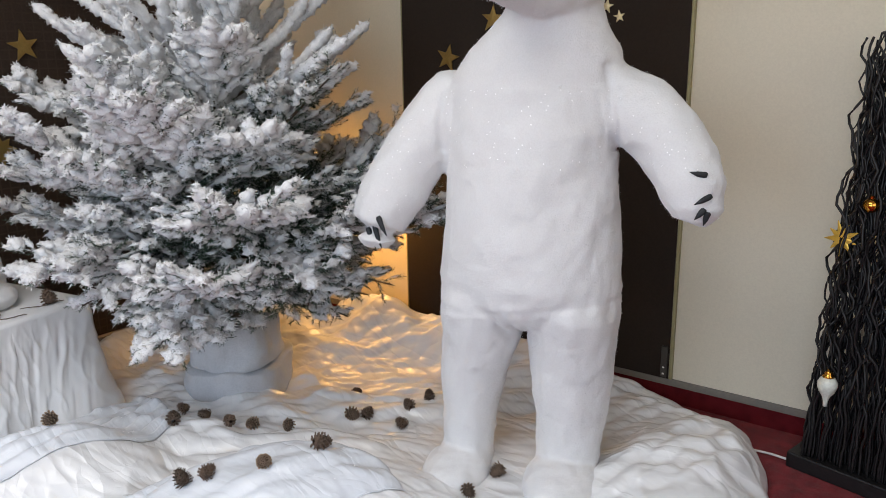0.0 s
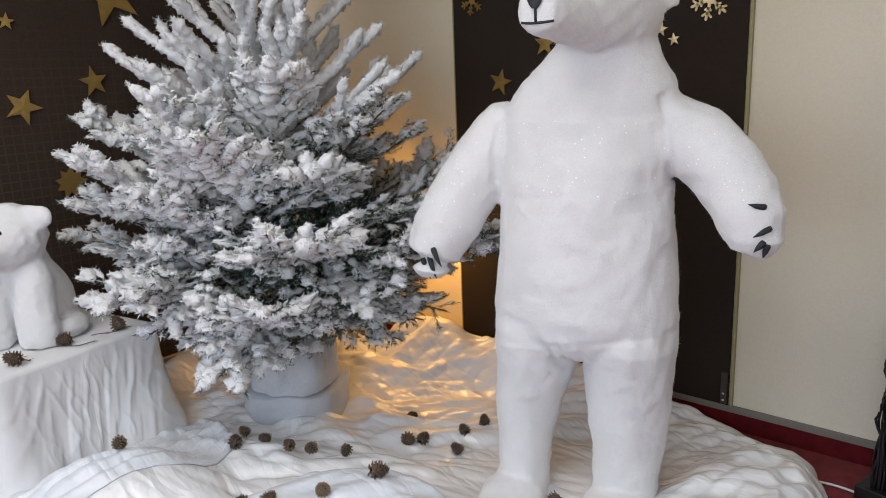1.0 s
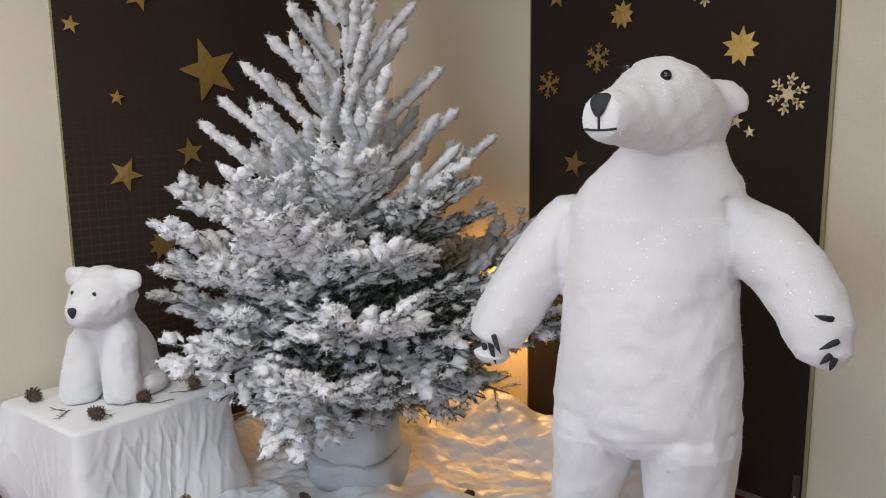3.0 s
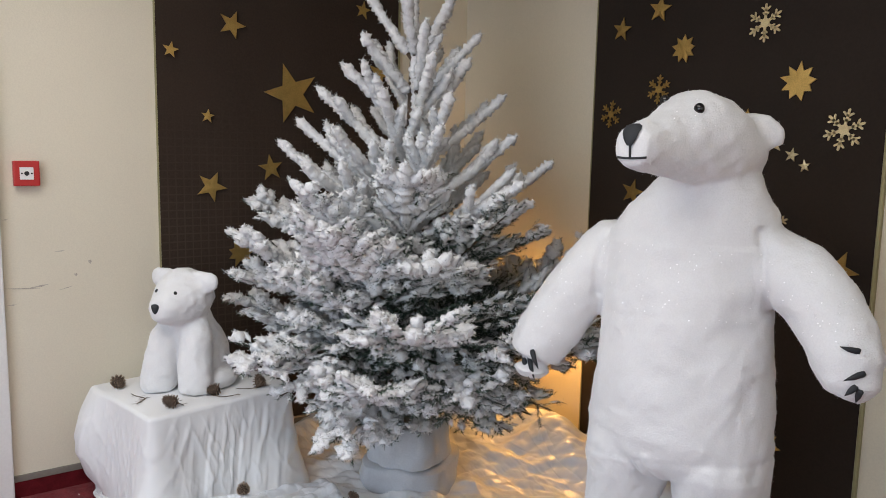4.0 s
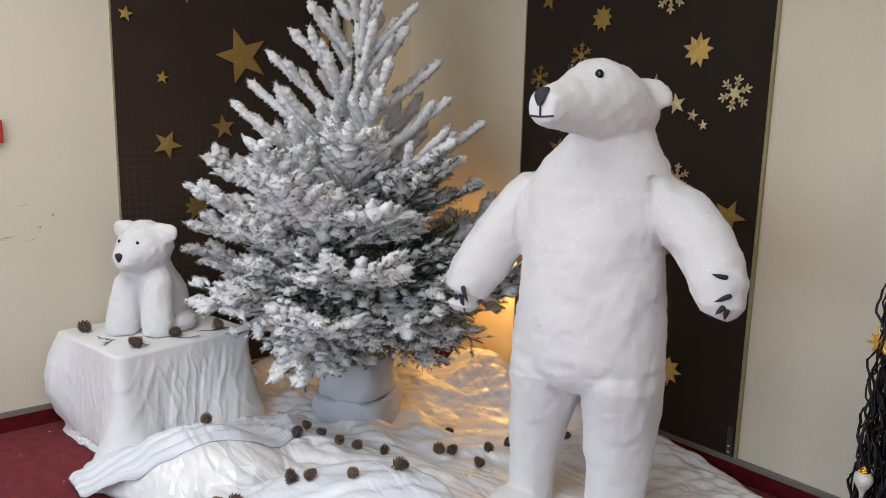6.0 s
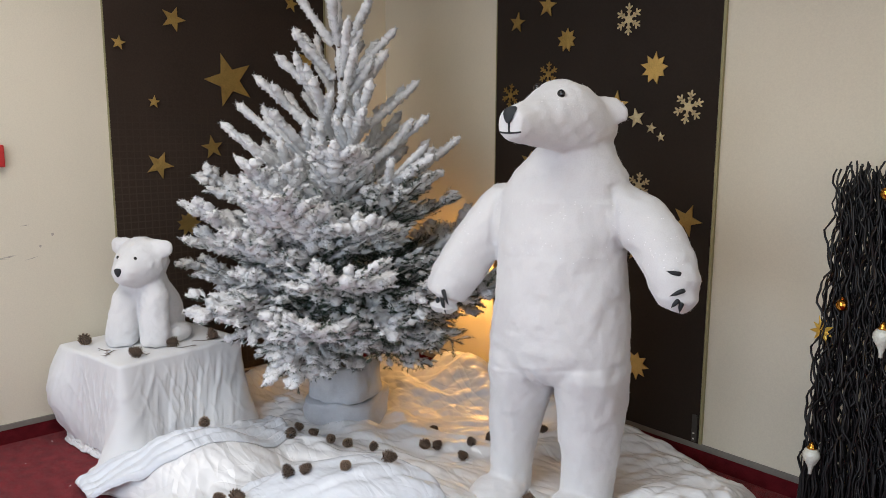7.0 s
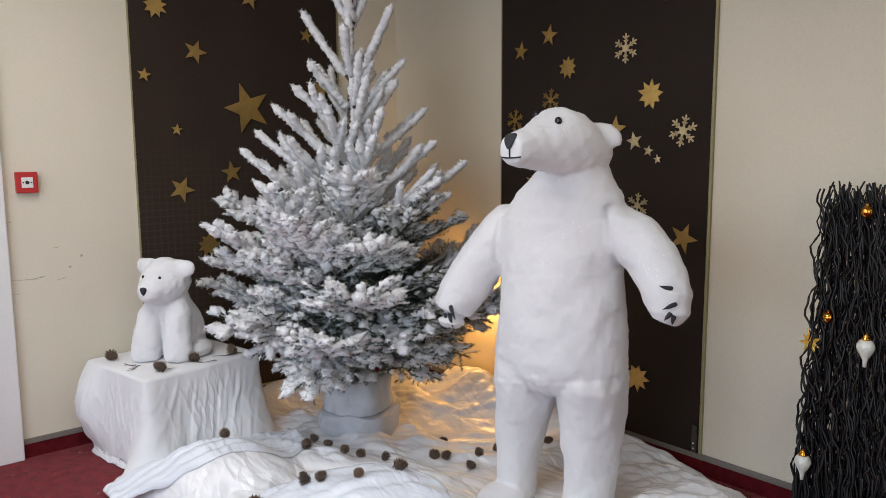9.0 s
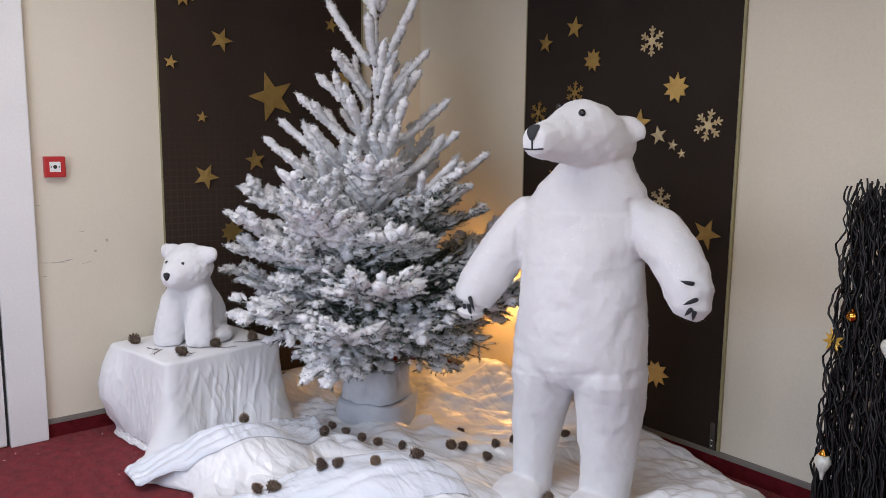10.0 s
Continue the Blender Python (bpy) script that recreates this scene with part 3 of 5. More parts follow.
    for v in bm.verts:      # seam round the hips with gathers at the crotch, and seams where the arms join
        w = v.co - O
        u, f, z = w.dot(U), w.dot(F), v.co.z
        if 0.3 < z < 0.75 and abs(u) < 0.29:
            zs = 0.598 + 0.012 * math.sin(u * 9) + 0.05 * u
            v.co -= v.normal * (0.0030 * math.exp(-((z - zs) / 0.009) ** 2) - 0.0014 * math.exp(-((z - zs - 0.028) / 0.018) ** 2))
            v.co += v.normal * 0.0022 * math.sin(u * 60 + 5 * math.sin(u * 23)) * math.exp(-((z - zs + 0.03) / 0.03) ** 2)
            if f > 0 and abs(u + 0.03) < 0.12:
                g = math.exp(-((u + 0.03) / 0.05) ** 2 - ((z - 0.55) / 0.06) ** 2)
                v.co += v.normal * 0.006 * g * math.sin(u * 150 + z * 60)
        if 1.02 < z < 1.26 and 0.17 < abs(u) < 0.32:
            us = 0.232 + 0.15 * (1.12 - z) * (1 if z > 1.12 else 0.4)
            v.co -= v.normal * 0.009 * math.exp(-((abs(u) - us) / 0.011) ** 2)
        if f > 0 and abs(u) < 0.22 and 0.9 < z < 1.2:       # lap of the chest piece over the belly
            v.co += v.normal * 0.0045 / (1 + math.exp(-(z - 1.055 - 0.02 * math.cos(u * 9)) / 0.014))
        if 0.72 < z < 1.0 and f > 0 and abs(u) < 0.2:
            v.co += v.normal * 0.0025 * math.sin(u * 21 + 3 * math.sin(z * 9))
    tree = BVHTree.FromBMesh(bm)
    skin = set(bm.faces)
    # eyes and nose pad
    for x, z in ((-0.464, 1.553), (-0.572, 1.558)):
        hit = tree.ray_cast(Vector((x, 0.8, z)), Vector((0, 1, 0)))[0]
        if x < -0.55:
            hit = Vector((-0.577, 1.385, 1.578))
        if hit:
            ellipsoid(bm, hit + Vector((0, -0.002, 0)), X * 0.0145, Vector((0, 0.011, 0)), Z * 0.0145, 16)
    add_faces(bm, skin, 2)
    skin = set(bm.faces)
    rows = []
    for z, a in ((1.459, 0.006), (1.466, 0.012), (1.476, 0.018), (1.488, 0.023), (1.499, 0.0255), (1.507, 0.022), (1.512, 0.012)):
        rows.append((z, a))
    grid = []
    for z, a in rows:
        line = []
        for k in range(9):
            x = -0.527 + a * (k / 4 - 1)
            h = tree.ray_cast(Vector((x, 0.8, z)), Vector((0, 1, 0)))[0]
            y = h.y if h else 1.22
            line.append(bm.verts.new((x, y - 0.004 - 0.007 * (1 - (k / 4 - 1) ** 2), z)))
        grid.append(line)
    for p, q in zip(grid, grid[1:]):
        for k in range(8):
            bm.faces.new((p[k], p[k + 1], q[k + 1], q[k]))
    add_faces(bm, skin, 1)
    skin = set(bm.faces)
    # mouth: a stitched upright and a bar
    def cord(pts, r):
        got = []
        for x, z in pts:
            h = tree.ray_cast(Vector((x, 0.8, z)), Vector((0, 1, 0)))[0]
            got.append((h or Vector((x, 1.21, z))) + Vector((0, -0.001, 0)))
        tube(bm, got, [r] * len(got), 6)
    cord([(-0.527, 1.462), (-0.527, 1.446), (-0.527, 1.430)], 0.0032)
    cord([(-0.527 + k * 0.0075, 1.429 + 0.0001 * k * k) for k in range(-5, 6)], 0.0032)
    # claws
    def claw(base, tip, w):
        d = tip - base
        s = d.cross(F).normalized() * w
        loft(bm, [(base - d * 0.15, s * 0.7, F * w * 0.5), (base, s, F * w * 0.8), (base + d * 0.5 + F * 0.004, s * 0.75, F * w * 0.6), (tip, s * 0.08, F * w * 0.08)], 8)
    def on_skin(u, z):
        h = tree.ray_cast(P(u, 0.8, z), -F)[0]
        return h if h else P(u, 0.16, z)
    for (u0, z0), (u1, z1) in (((0.462, 0.990), (0.426, 0.999)), ((0.476, 0.938), (0.441, 0.920)), ((0.464, 0.905), (0.444, 0.880)), ((0.474, 0.895), (0.466, 0.862))):
        claw(on_skin(u0, z0) + F * 0.001, on_skin(u1, z1) + F * 0.010, 0.0085)
    for (u0, z0), (u1, z1) in (((-0.398, 0.838), (-0.374, 0.790)), ((-0.428, 0.800), (-0.408, 0.742)), ((-0.452, 0.792), (-0.430, 0.738))):
        claw(on_skin(u0, z0) + F * 0.003, on_skin(u0, z0) + U * (u1 - u0) + Vector((0, 0, z1 - z0)) + F * 0.006, 0.0095)
    add_faces(bm, skin, 1)
    # glitter dust on chest, shoulders, arms and brow
    rnd = random.Random(5)
    spots = []
    for n, (u0, u1), (z0, z1) in ((70, (-0.22, 0.25), (0.98, 1.20)), (45, (-0.46, -0.28), (0.85, 1.15)), (45, (0.28, 0.5), (0.98, 1.17)), (16, (-0.05, 0.14), (1.5, 1.58))):
        for _ in range(n):
            h, nn, _i, _d = tree.ray_cast(P(rnd.uniform(u0, u1), 0.9, rnd.uniform(z0, z1)), -F)
            if h:
                spots.append((h, nn))
    glitter(bm, spots, 0.0021, 9, 3)
    for f in bm.faces:
        f.smooth = True
    fuzz(bm, 26000, 0.007, 11)
    return plush_figure("bear_figure", bm, None, (FUR_M, NOSE_M, EYE_M, GLITTER_M), "tall standing white plush bear figure with black claws, glitter-dusted", "bear figure")


def cub():
    A = radians(-46)
    F, U, Z = Vector((math.cos(A), math.sin(A), 0)), Vector((-math.sin(A), math.cos(A), 0)), Vector((0, 0, 1))
    O = Vector((-2.345, 0.705, 0.467))
    P = lambda u, f, z: O + U * u + F * f + Z * z
    bm = bmesh.new()
    loft(bm, [(P(0.0, cf, z), U * a, F * b) for z, cf, a, b in ((0.005, -0.06, 0.09, 0.11), (0.03, -0.06, 0.125, 0.135), (0.09, -0.055, 0.135, 0.14), (0.16, -0.04, 0.128, 0.132), (0.22, -0.015, 0.118, 0.118), (0.28, 0.015, 0.10, 0.10), (0.34, 0.04, 0.085, 0.085))], 32)
    for s in (-1, 1):
        w = 1.12 if s < 0 else 0.97
        tube(bm, [P(s * 0.052, 0.045, 0.30), P(s * 0.062 * w, 0.07, 0.22), P(s * 0.070 * w, 0.092, 0.12), P(s * 0.076 * w, 0.102, 0.05), P(s * 0.077 * w, 0.104, 0.02), P(s * 0.077 * w, 0.104, 0.004)], [0.045, 0.062, 0.066, 0.068, 0.068, 0.060], 20)
        ellipsoid(bm, P(s * 0.135, -0.01, 0.035), U * 0.05, F * 0.09, Z * 0.04)
    B = radians(-58)
    H, V = Vector((math.cos(B), math.sin(B), 0)), Vector((-math.sin(B), math.cos(B), 0))
    C = P(0.0, 0.065, 0.375)
    loft(bm, [(C + H * f * 1.08 + Z * dz, V * a * 1.10, Z * b * 1.10) for f, dz, a, b in ((-0.105, 0.0, 0.03, 0.03), (-0.095, 0.0, 0.07, 0.065), (-0.05, 0.005, 0.102, 0.098), (0.0, 0.005, 0.108, 0.104), (0.045, -0.008, 0.092, 0.088), (0.08, -0.022, 0.070, 0.066), (0.11, -0.03, 0.054, 0.048), (0.128, -0.032, 0.036, 0.032), (0.134, -0.032, 0.012, 0.012))], 28)
    for s in (-1, 1):
        out = (V * s * 0.93 + Z * 0.25 - H * 0.15).normalized()
        loft(bm, [(C + V * s * k + Z * h - H * 0.02, H * a, Z * b) for k, h, a, b in ((0.05, 0.052, 0.032, 0.058), (0.095, 0.062, 0.028, 0.051), (0.130, 0.068, 0.022, 0.042), (0.156, 0.072, 0.014, 0.029), (0.165, 0.073, 0.005, 0.012))], 18)
    bm = fused(bm, 0.0065, 5)
    dimple(bm, 14.0, 0.009, 8.1)
    dimple(bm, 55.0, 0.0035, 2.4)
    tree = BVHTree.FromBMesh(bm)
    skin = set(bm.faces)
    def face_point(v, z):
        h = tree.ray_cast(C + V * v + Z * z + H * 0.5, -H)[0]
        return h or C + H * 0.1
    for v in (-0.047, 0.047):
        ellipsoid(bm, face_point(v, 0.035), V * 0.0075, H * 0.006, Z * 0.0085, 12)
    add_faces(bm, skin, 2)
    skin = set(bm.faces)
    n = face_point(0, -0.02)
    loft(bm, [(n + H * 0.001 + Z * dz, V * a, H * 0.010 * k) for dz, a, k in ((-0.020, 0.003, 0.4), (-0.012, 0.010, 0.8), (0.0, 0.016, 1.0), (0.010, 0.018, 1.0), (0.016, 0.013, 0.8), (0.018, 0.004, 0.4))], 14)
    add_faces(bm, skin, 1)
    for f in bm.faces:
        f.smooth = True
    fuzz(bm, 9000, 0.006, 21)
    return plush_figure("bear_cub_figure", bm, None, (FUR_M, NOSE_M, EYE_M), "small seated white plush bear cub on the draped table", "bear figure")


big_bear()
cub()


# ---- draped table ----
TABLE_Z = 0.465
TC, TA = Vector((-2.335, 0.705, 0.0)), radians(10)
TU, TV = Vector((math.cos(TA), math.sin(TA), 0)), Vector((-math.sin(TA), math.cos(TA), 0))
TW, TD = 0.255, 0.29


def draped_table():
    th = thing("draped_table", Matrix.Identity(4), "low table draped to the floor in white cloth", "table")
    bm = bmesh.new()
    box(-TW + 0.02, TW - 0.02, -TD + 0.02, TD - 0.02, TABLE_Z - 0.03, TABLE_Z - 0.008, 0.004, bm)
    top = part("tabletop", bm, WHITE_M, th)
    top.matrix_basis = Matrix.Translation(TC) @ Matrix.Rotation(TA, 4, "Z")
    for su in (-1, 1):
        for sv in (-1, 1):
            lg = part("leg", box(-0.02, 0.02, -0.02, 0.02, 0, TABLE_Z - 0.031, 0.003), WHITE_M, th)
            lg.matrix_basis = Matrix.Translation(TC + TU * su * (TW - 0.06) + TV * sv * (TD - 0.06)) @ Matrix.Rotation(TA, 4, "Z")
    # cloth: a flat top, then a skirt that flares, folds and pools on the floor
    n, rows = 720, 46
    verts, faces = [], []
    per = []
    for i in range(n):
        a = 2 * math.pi * i / n
        c, s = math.cos(a), math.sin(a)
        k = (abs(c) ** 44 + abs(s) ** 44) ** (-1 / 44)
        per.append((c * k, s * k, a))
    def corner(a, at, w):
        d = (a - at + math.pi) % (2 * math.pi) - math.pi
        return math.exp(-(d / w) ** 2)
    for r in range(9):
        q = r / 8
        for u, v, a in per:
            p = TC + TU * TW * u * q + TV * TD * v * q
            verts.append((p.x, p.y, TABLE_Z + 0.0025 * float(vnoise(p.x * 14, p.y * 14, 1.5)) - 0.004 * q ** 12))
    for r in range(1, rows + 1):
        q = r / rows
        z = TABLE_Z * (1 - q)
        for u, v, a in per:
            nrm = (TU * math.copysign(abs(u) ** 21, u) + TV * math.copysign(abs(v) ** 21, v)).normalized()
            front = corner(a, radians(-43), 0.24)       # the corner nearest the room
            back = corner(a, radians(-128), 0.25)
            east = corner(a, radians(0), 0.55)
            flare = 0.015 + (0.03 * q + 0.13 * q ** 4) * front + 0.085 * back * math.sin(math.pi * min(1, q * 1.1)) + 0.10 * corner(a, radians(38), 0.3) * q ** 1.5 + 0.05 * east * q ** 2
            ph = 17 * a + 2.2 * math.sin(3 * a)
            fold = 0.011 * (1 - abs(math.sin(0.30 * ph + 2.6 * q + 3 * float(vnoise(a * 3, q * 1.6, 1.2))))) ** 2 * q * (0.25 + 0.75 * east) * (0.3 + float(vnoise(a * 4, q * 2, 8.1)))
            fold += 0.012 * (float(vnoise(a * 4, q * 1.6 + a, 3.3)) - 0.5) * min(1, q * 2) + 0.008 * (float(vnoise(a * 22 + 6 * q, q * 4, 7.7)) - 0.5) * min(1, q * 3) + 0.0045 * (1 - abs(2 * float(vnoise(a * 5 + 3 * q, q * 3 - 5 * a, 2.6)) - 1)) ** 4 * min(1, q * 4) + 0.004 * (1 - abs(2 * float(vnoise(a * 6 - 4 * q, q * 4 + 4 * a, 9.6)) - 1)) ** 5 * min(1, q * 4)
            p = TC + TU * TW * u + TV * TD * v + nrm * (flare + fold)
            p.x = max(p.x, WX + 0.016)
            verts.append((p.x, p.y, max(0.004, z + 0.004 + (0.02 * float(vnoise(a * 11, 1.1, 2.2)) if q > 0.95 else 0))))
    # hem lying on the floor
    hem = 10
    for r in range(1, hem + 1):
        q = r / hem
        for k, (u, v, a) in enumerate(per):
            b = Vector(verts[(9 + rows - 1) * n + k])
            nrm = (TU * math.copysign(abs(u) ** 3, u) + TV * math.copysign(abs(v) ** 3, v)).normalized()
            wide = 0.012 + 0.045 * corner(a, radians(-43), 0.25)
            wide *= 0.7 + 0.6 * float(vnoise(a * 5, 3.0, 1.0))
            p = b + nrm * wide * q
            p.x = max(p.x, WX + 0.016)
            z = 0.005 + 0.028 * abs(float(vnoise(a * 13 + q, q * 3, 6.1)) - 0.4) * math.sin(math.pi * min(1, q)) + b.z * (1 - q)
            verts.append((p.x, p.y, z))
    R = 9 + rows + hem
    for r in range(R - 1):
        for i in range(n):
            j = (i + 1) % n
            faces.append((r * n + i, r * n + j, (r + 1) * n + j, (r + 1) * n + i))
    cloth = new("tablecloth", mesh_from("tablecloth", verts, faces, [LINEN_M]))
    so = cloth.modifiers.new("thick", "SOLIDIFY")
    so.thickness, so.offset = 0.0018, -1
    tagged(cloth, "white cloth covering the low table, creased and pooling", "tablecloth")


draped_table()

# ---- white satin spread over the floor ----
SPREAD = [(-2.0, 0.26), (-1.80, 0.34), (-1.66, 0.42), (-1.40, 0.34), (-1.0, 0.48), (-0.68, 0.78), (-0.42, 1.06), (-0.16, 1.36), (0.02, 1.62), (0.05, 1.80), (-0.01, 1.98),
          (-0.07, 2.12), (-0.17, 2.25), (-0.42, 2.315), (-1.2, 2.325), (-2.0, 2.325), (-2.64, 2.32), (-2.64, 1.7), (-2.64, 1.12), (-2.35, 0.85), (-2.2, 0.5), (-2.12, 0.36)]
SC = (-1.2, 1.4)


def ridge(x, y, angle, freq, warp, seed, sharp=1.0):
    """Long flowing folds: round crests over narrow valleys that wander, join and die out."""
    c, s = math.cos(angle), math.sin(angle)
    a, b = c * x + s * y, -s * x + c * y
    ph = b * freq + warp * (vnoise(a * 1.1 + seed, b * 1.3 + seed, seed) - 0.5) + 0.15 * warp * (vnoise(a * 2.3 + seed, b * 2.7, seed + 3) - 0.5)
    amp = np.clip(2.6 * vnoise(a * 1.2 + 2 * seed, b * 4.5, seed + 6) - 0.8, 0, 1)
    wave = np.abs(np.sin(math.pi * ph))
    return amp * (wave * wave * (3 - 2 * wave)) ** sharp


def crease(x, y, angle, freq, warp, seed):
    """Narrow raised pleats with a steep and a gentle side, straying and fading out."""
    c, s = math.cos(angle), math.sin(angle)
    a, b = c * x + s * y, -s * x + c * y
    ph = b * freq + warp * (vnoise(a * 1.2 + seed, b * 1.3 + 2 * seed, seed) - 0.5) + 0.12 * warp * (vnoise(a * 3.1 + seed, b * 3.3, seed + 2) - 0.5)
    w = ph - np.floor(ph)
    amp = np.clip(2.4 * vnoise(a * 1.4 + 3 * seed, b * 3.6 + seed, seed + 4) - 0.7, 0, 1)
    return amp * np.where(w < 0.72, np.clip(w / 0.72, 0, 1) ** 3.0, np.clip((1 - w) / 0.28, 0, 1) ** 2.0)


def bump2(x, y, cx, cy, angle, la, lb, p=2.0):
    c, s = math.cos(angle), math.sin(angle)
    a, b = (c * (x - cx) + s * (y - cy)) / la, (-s * (x - cx) + c * (y - cy)) / lb
    return np.exp(-(a * a + b * b) ** (p / 2))


def spread_height(x, y):
    """Height of the cloth over the floor: heaps over hidden boxes, folds and creases."""
    x, y = np.asarray(x, float), np.asarray(y, float)
    m1 = bump2(x, y, -1.72, 0.66, 0.9, 0.30, 0.17, 3)           # heap by the table
    m2 = bump2(x, y, -1.06, 0.98, 0.78, 0.36, 0.19, 3)          # long heap at the front
    m3 = bump2(x, y, -0.22, 1.80, 1.2, 0.34, 0.18, 3)           # heap beside the bear
    m4 = bump2(x, y, -0.62, 1.60, -1.25, 0.33, 0.42, 5)         # under the feet
    m5 = bump2(x, y, -1.30, 2.18, 0.0, 0.75, 0.14, 3)           # pushed up along the wall
    m6 = bump2(x, y, -1.90, 2.0, 0.3, 0.3, 0.25, 3)
    m7 = bump2(x, y, -2.48, 1.35, 1.57, 0.45, 0.13, 3)          # pushed up along the other wall
    h = 0.018 + 0.160 * m1 + 0.150 * m2 + 0.070 * m3 + 0.012 * m4 + 0.055 * m5 + 0.040 * m6 + 0.07 * m7
    calm = 1 - 0.85 * m4
    taut = np.clip(m1 * 1.2 + m2 * 0.9, 0, 1)                   # stretched over the heaps
    loose = calm * (1 - 0.75 * taut)
    h = h + 0.05 * m5
    h = h + loose * (0.036 * ridge(x, y, 0.55, 2.6, 1.6, 1.3) + 0.022 * ridge(x, y, -0.35, 3.6, 1.9, 5.1) + 0.007 * ridge(x, y, 0.9, 8.0, 2.2, 8.6))
    h = h + calm * (0.010 * m1 * ridge(x, y, 0.75, 6.0, 1.6, 3.9) + 0.018 * m2 * ridge(x, y, 1.35, 4.5, 1.8, 2.2))
    h = h + 0.055 * m3 * ridge(x, y, 1.9, 3.6, 2.8, 2.7) + 0.030 * m3 * ridge(x, y, 0.4, 5.0, 2.8, 9.7) + 0.050 * (m5 + m6 + m7) * ridge(x, y, 2.5, 3.4, 2.0, 6.2)
    h = h + calm * (0.3 + 0.7 * (1 - taut)) * (0.020 * crease(x, y, 0.6, 2.2, 1.9, 3.1) + 0.017 * crease(x, y, -0.5, 2.6, 2.1, 7.9) + 0.013 * crease(x, y, 1.5, 3.1, 2.4, 1.7) + 0.009 * crease(x, y, 0.1, 5.0, 2.6, 12.3))
    h = h + (0.4 * m1 + m2 + m3) * (0.010 * crease(x, y, 2.2, 3.4, 2.2, 5.5) + 0.010 * crease(x, y, 0.9, 4.0, 2.2, 10.1))
    rough = calm * (0.45 + 0.55 * (1 - taut))
    h = h + rough * (0.012 * ridge(x, y, 0.75, 9.0, 3.0, 14.1) + 0.009 * ridge(x, y, 0.05, 10.0, 3.2, 6.7) + 0.007 * ridge(x, y, 1.2, 16.0, 4.0, 3.3) + 0.005 * ridge(x, y, 0.5, 22.0, 4.5, 9.4))
    h = h + m3 * (0.030 * crease(x, y, 2.6, 3.0, 2.6, 8.2) + 0.026 * crease(x, y, 0.2, 3.6, 2.6, 13.2) + 0.014 * ridge(x, y, 1.2, 10.0, 3.4, 1.1))
    h = h + (m5 + m6) * (0.028 * crease(x, y, 0.9, 2.8, 2.4, 2.9) + 0.022 * crease(x, y, 2.0, 3.4, 2.6, 5.7))
    return h


def edge_radius(a):
    dx, dy = math.cos(a), math.sin(a)
    best = 0.3
    for (x0, y0), (x1, y1) in zip(SPREAD, SPREAD[1:] + SPREAD[:1]):
        ex, ey = x1 - x0, y1 - y0
        den = dx * ey - dy * ex
        if abs(den) < 1e-9:
            continue
        px, py = x0 - SC[0], y0 - SC[1]
        r, s = (px * ey - py * ex) / den, (px * dy - py * dx) / den
        if r > 0 and -1e-6 <= s <= 1 + 1e-6:
            best = max(best, r)
    return best


def spread():
    n, rows = 900, 190
    ang = np.arange(n) * 2 * math.pi / n
    rad = np.array([edge_radius(a) for a in ang])
    rad = sum(np.roll(rad, k) for k in range(-5, 6)) / 11
    free = (ang > radians(180)) | (ang < radians(45))
    rad = rad + np.where(free, 0.05 * (vnoise(ang * 9, 0.5, 2.0) - 0.5) + 0.025 * (vnoise(ang * 30, 0.5, 7.0) - 0.5), 0)
    q = (np.arange(1, rows + 1) / rows) ** 0.75
    X = SC[0] + np.outer(q, rad * np.cos(ang))
    Y = SC[1] + np.outer(q, rad * np.sin(ang))
    Hh = spread_height(X, Y)
    dist = np.outer(1 - q, rad)
    e = np.clip(dist / 0.11, 0, 1)
    roll = np.sin(np.clip(dist / 0.11, 0, 1) * math.pi / 2) ** 0.6
    Hh = 0.005 + (Hh - 0.005) * roll
    X = np.minimum(X, 2.0)
    verts = [(SC[0], SC[1], float(spread_height(*SC)))] + list(zip(X.ravel().tolist(), Y.ravel().tolist(), Hh.ravel().tolist()))
    faces = [(0, 1 + i, 1 + (i + 1) % n) for i in range(n)]
    for r in range(rows - 1):
        b = 1 + r * n
        for i in range(n):
            j = (i + 1) % n
            faces.append((b + i, b + n + i, b + n + j, b + j))
    ob = new("satin_spread", mesh_from("satin_spread", verts, faces, [SATIN_M]))
    so = ob.modifiers.new("thick", "SOLIDIFY")
    so.thickness, so.offset = 0.0015, -1
    tagged(ob, "crumpled white satin sheet heaped over the red carpet", "cloth")


spread()


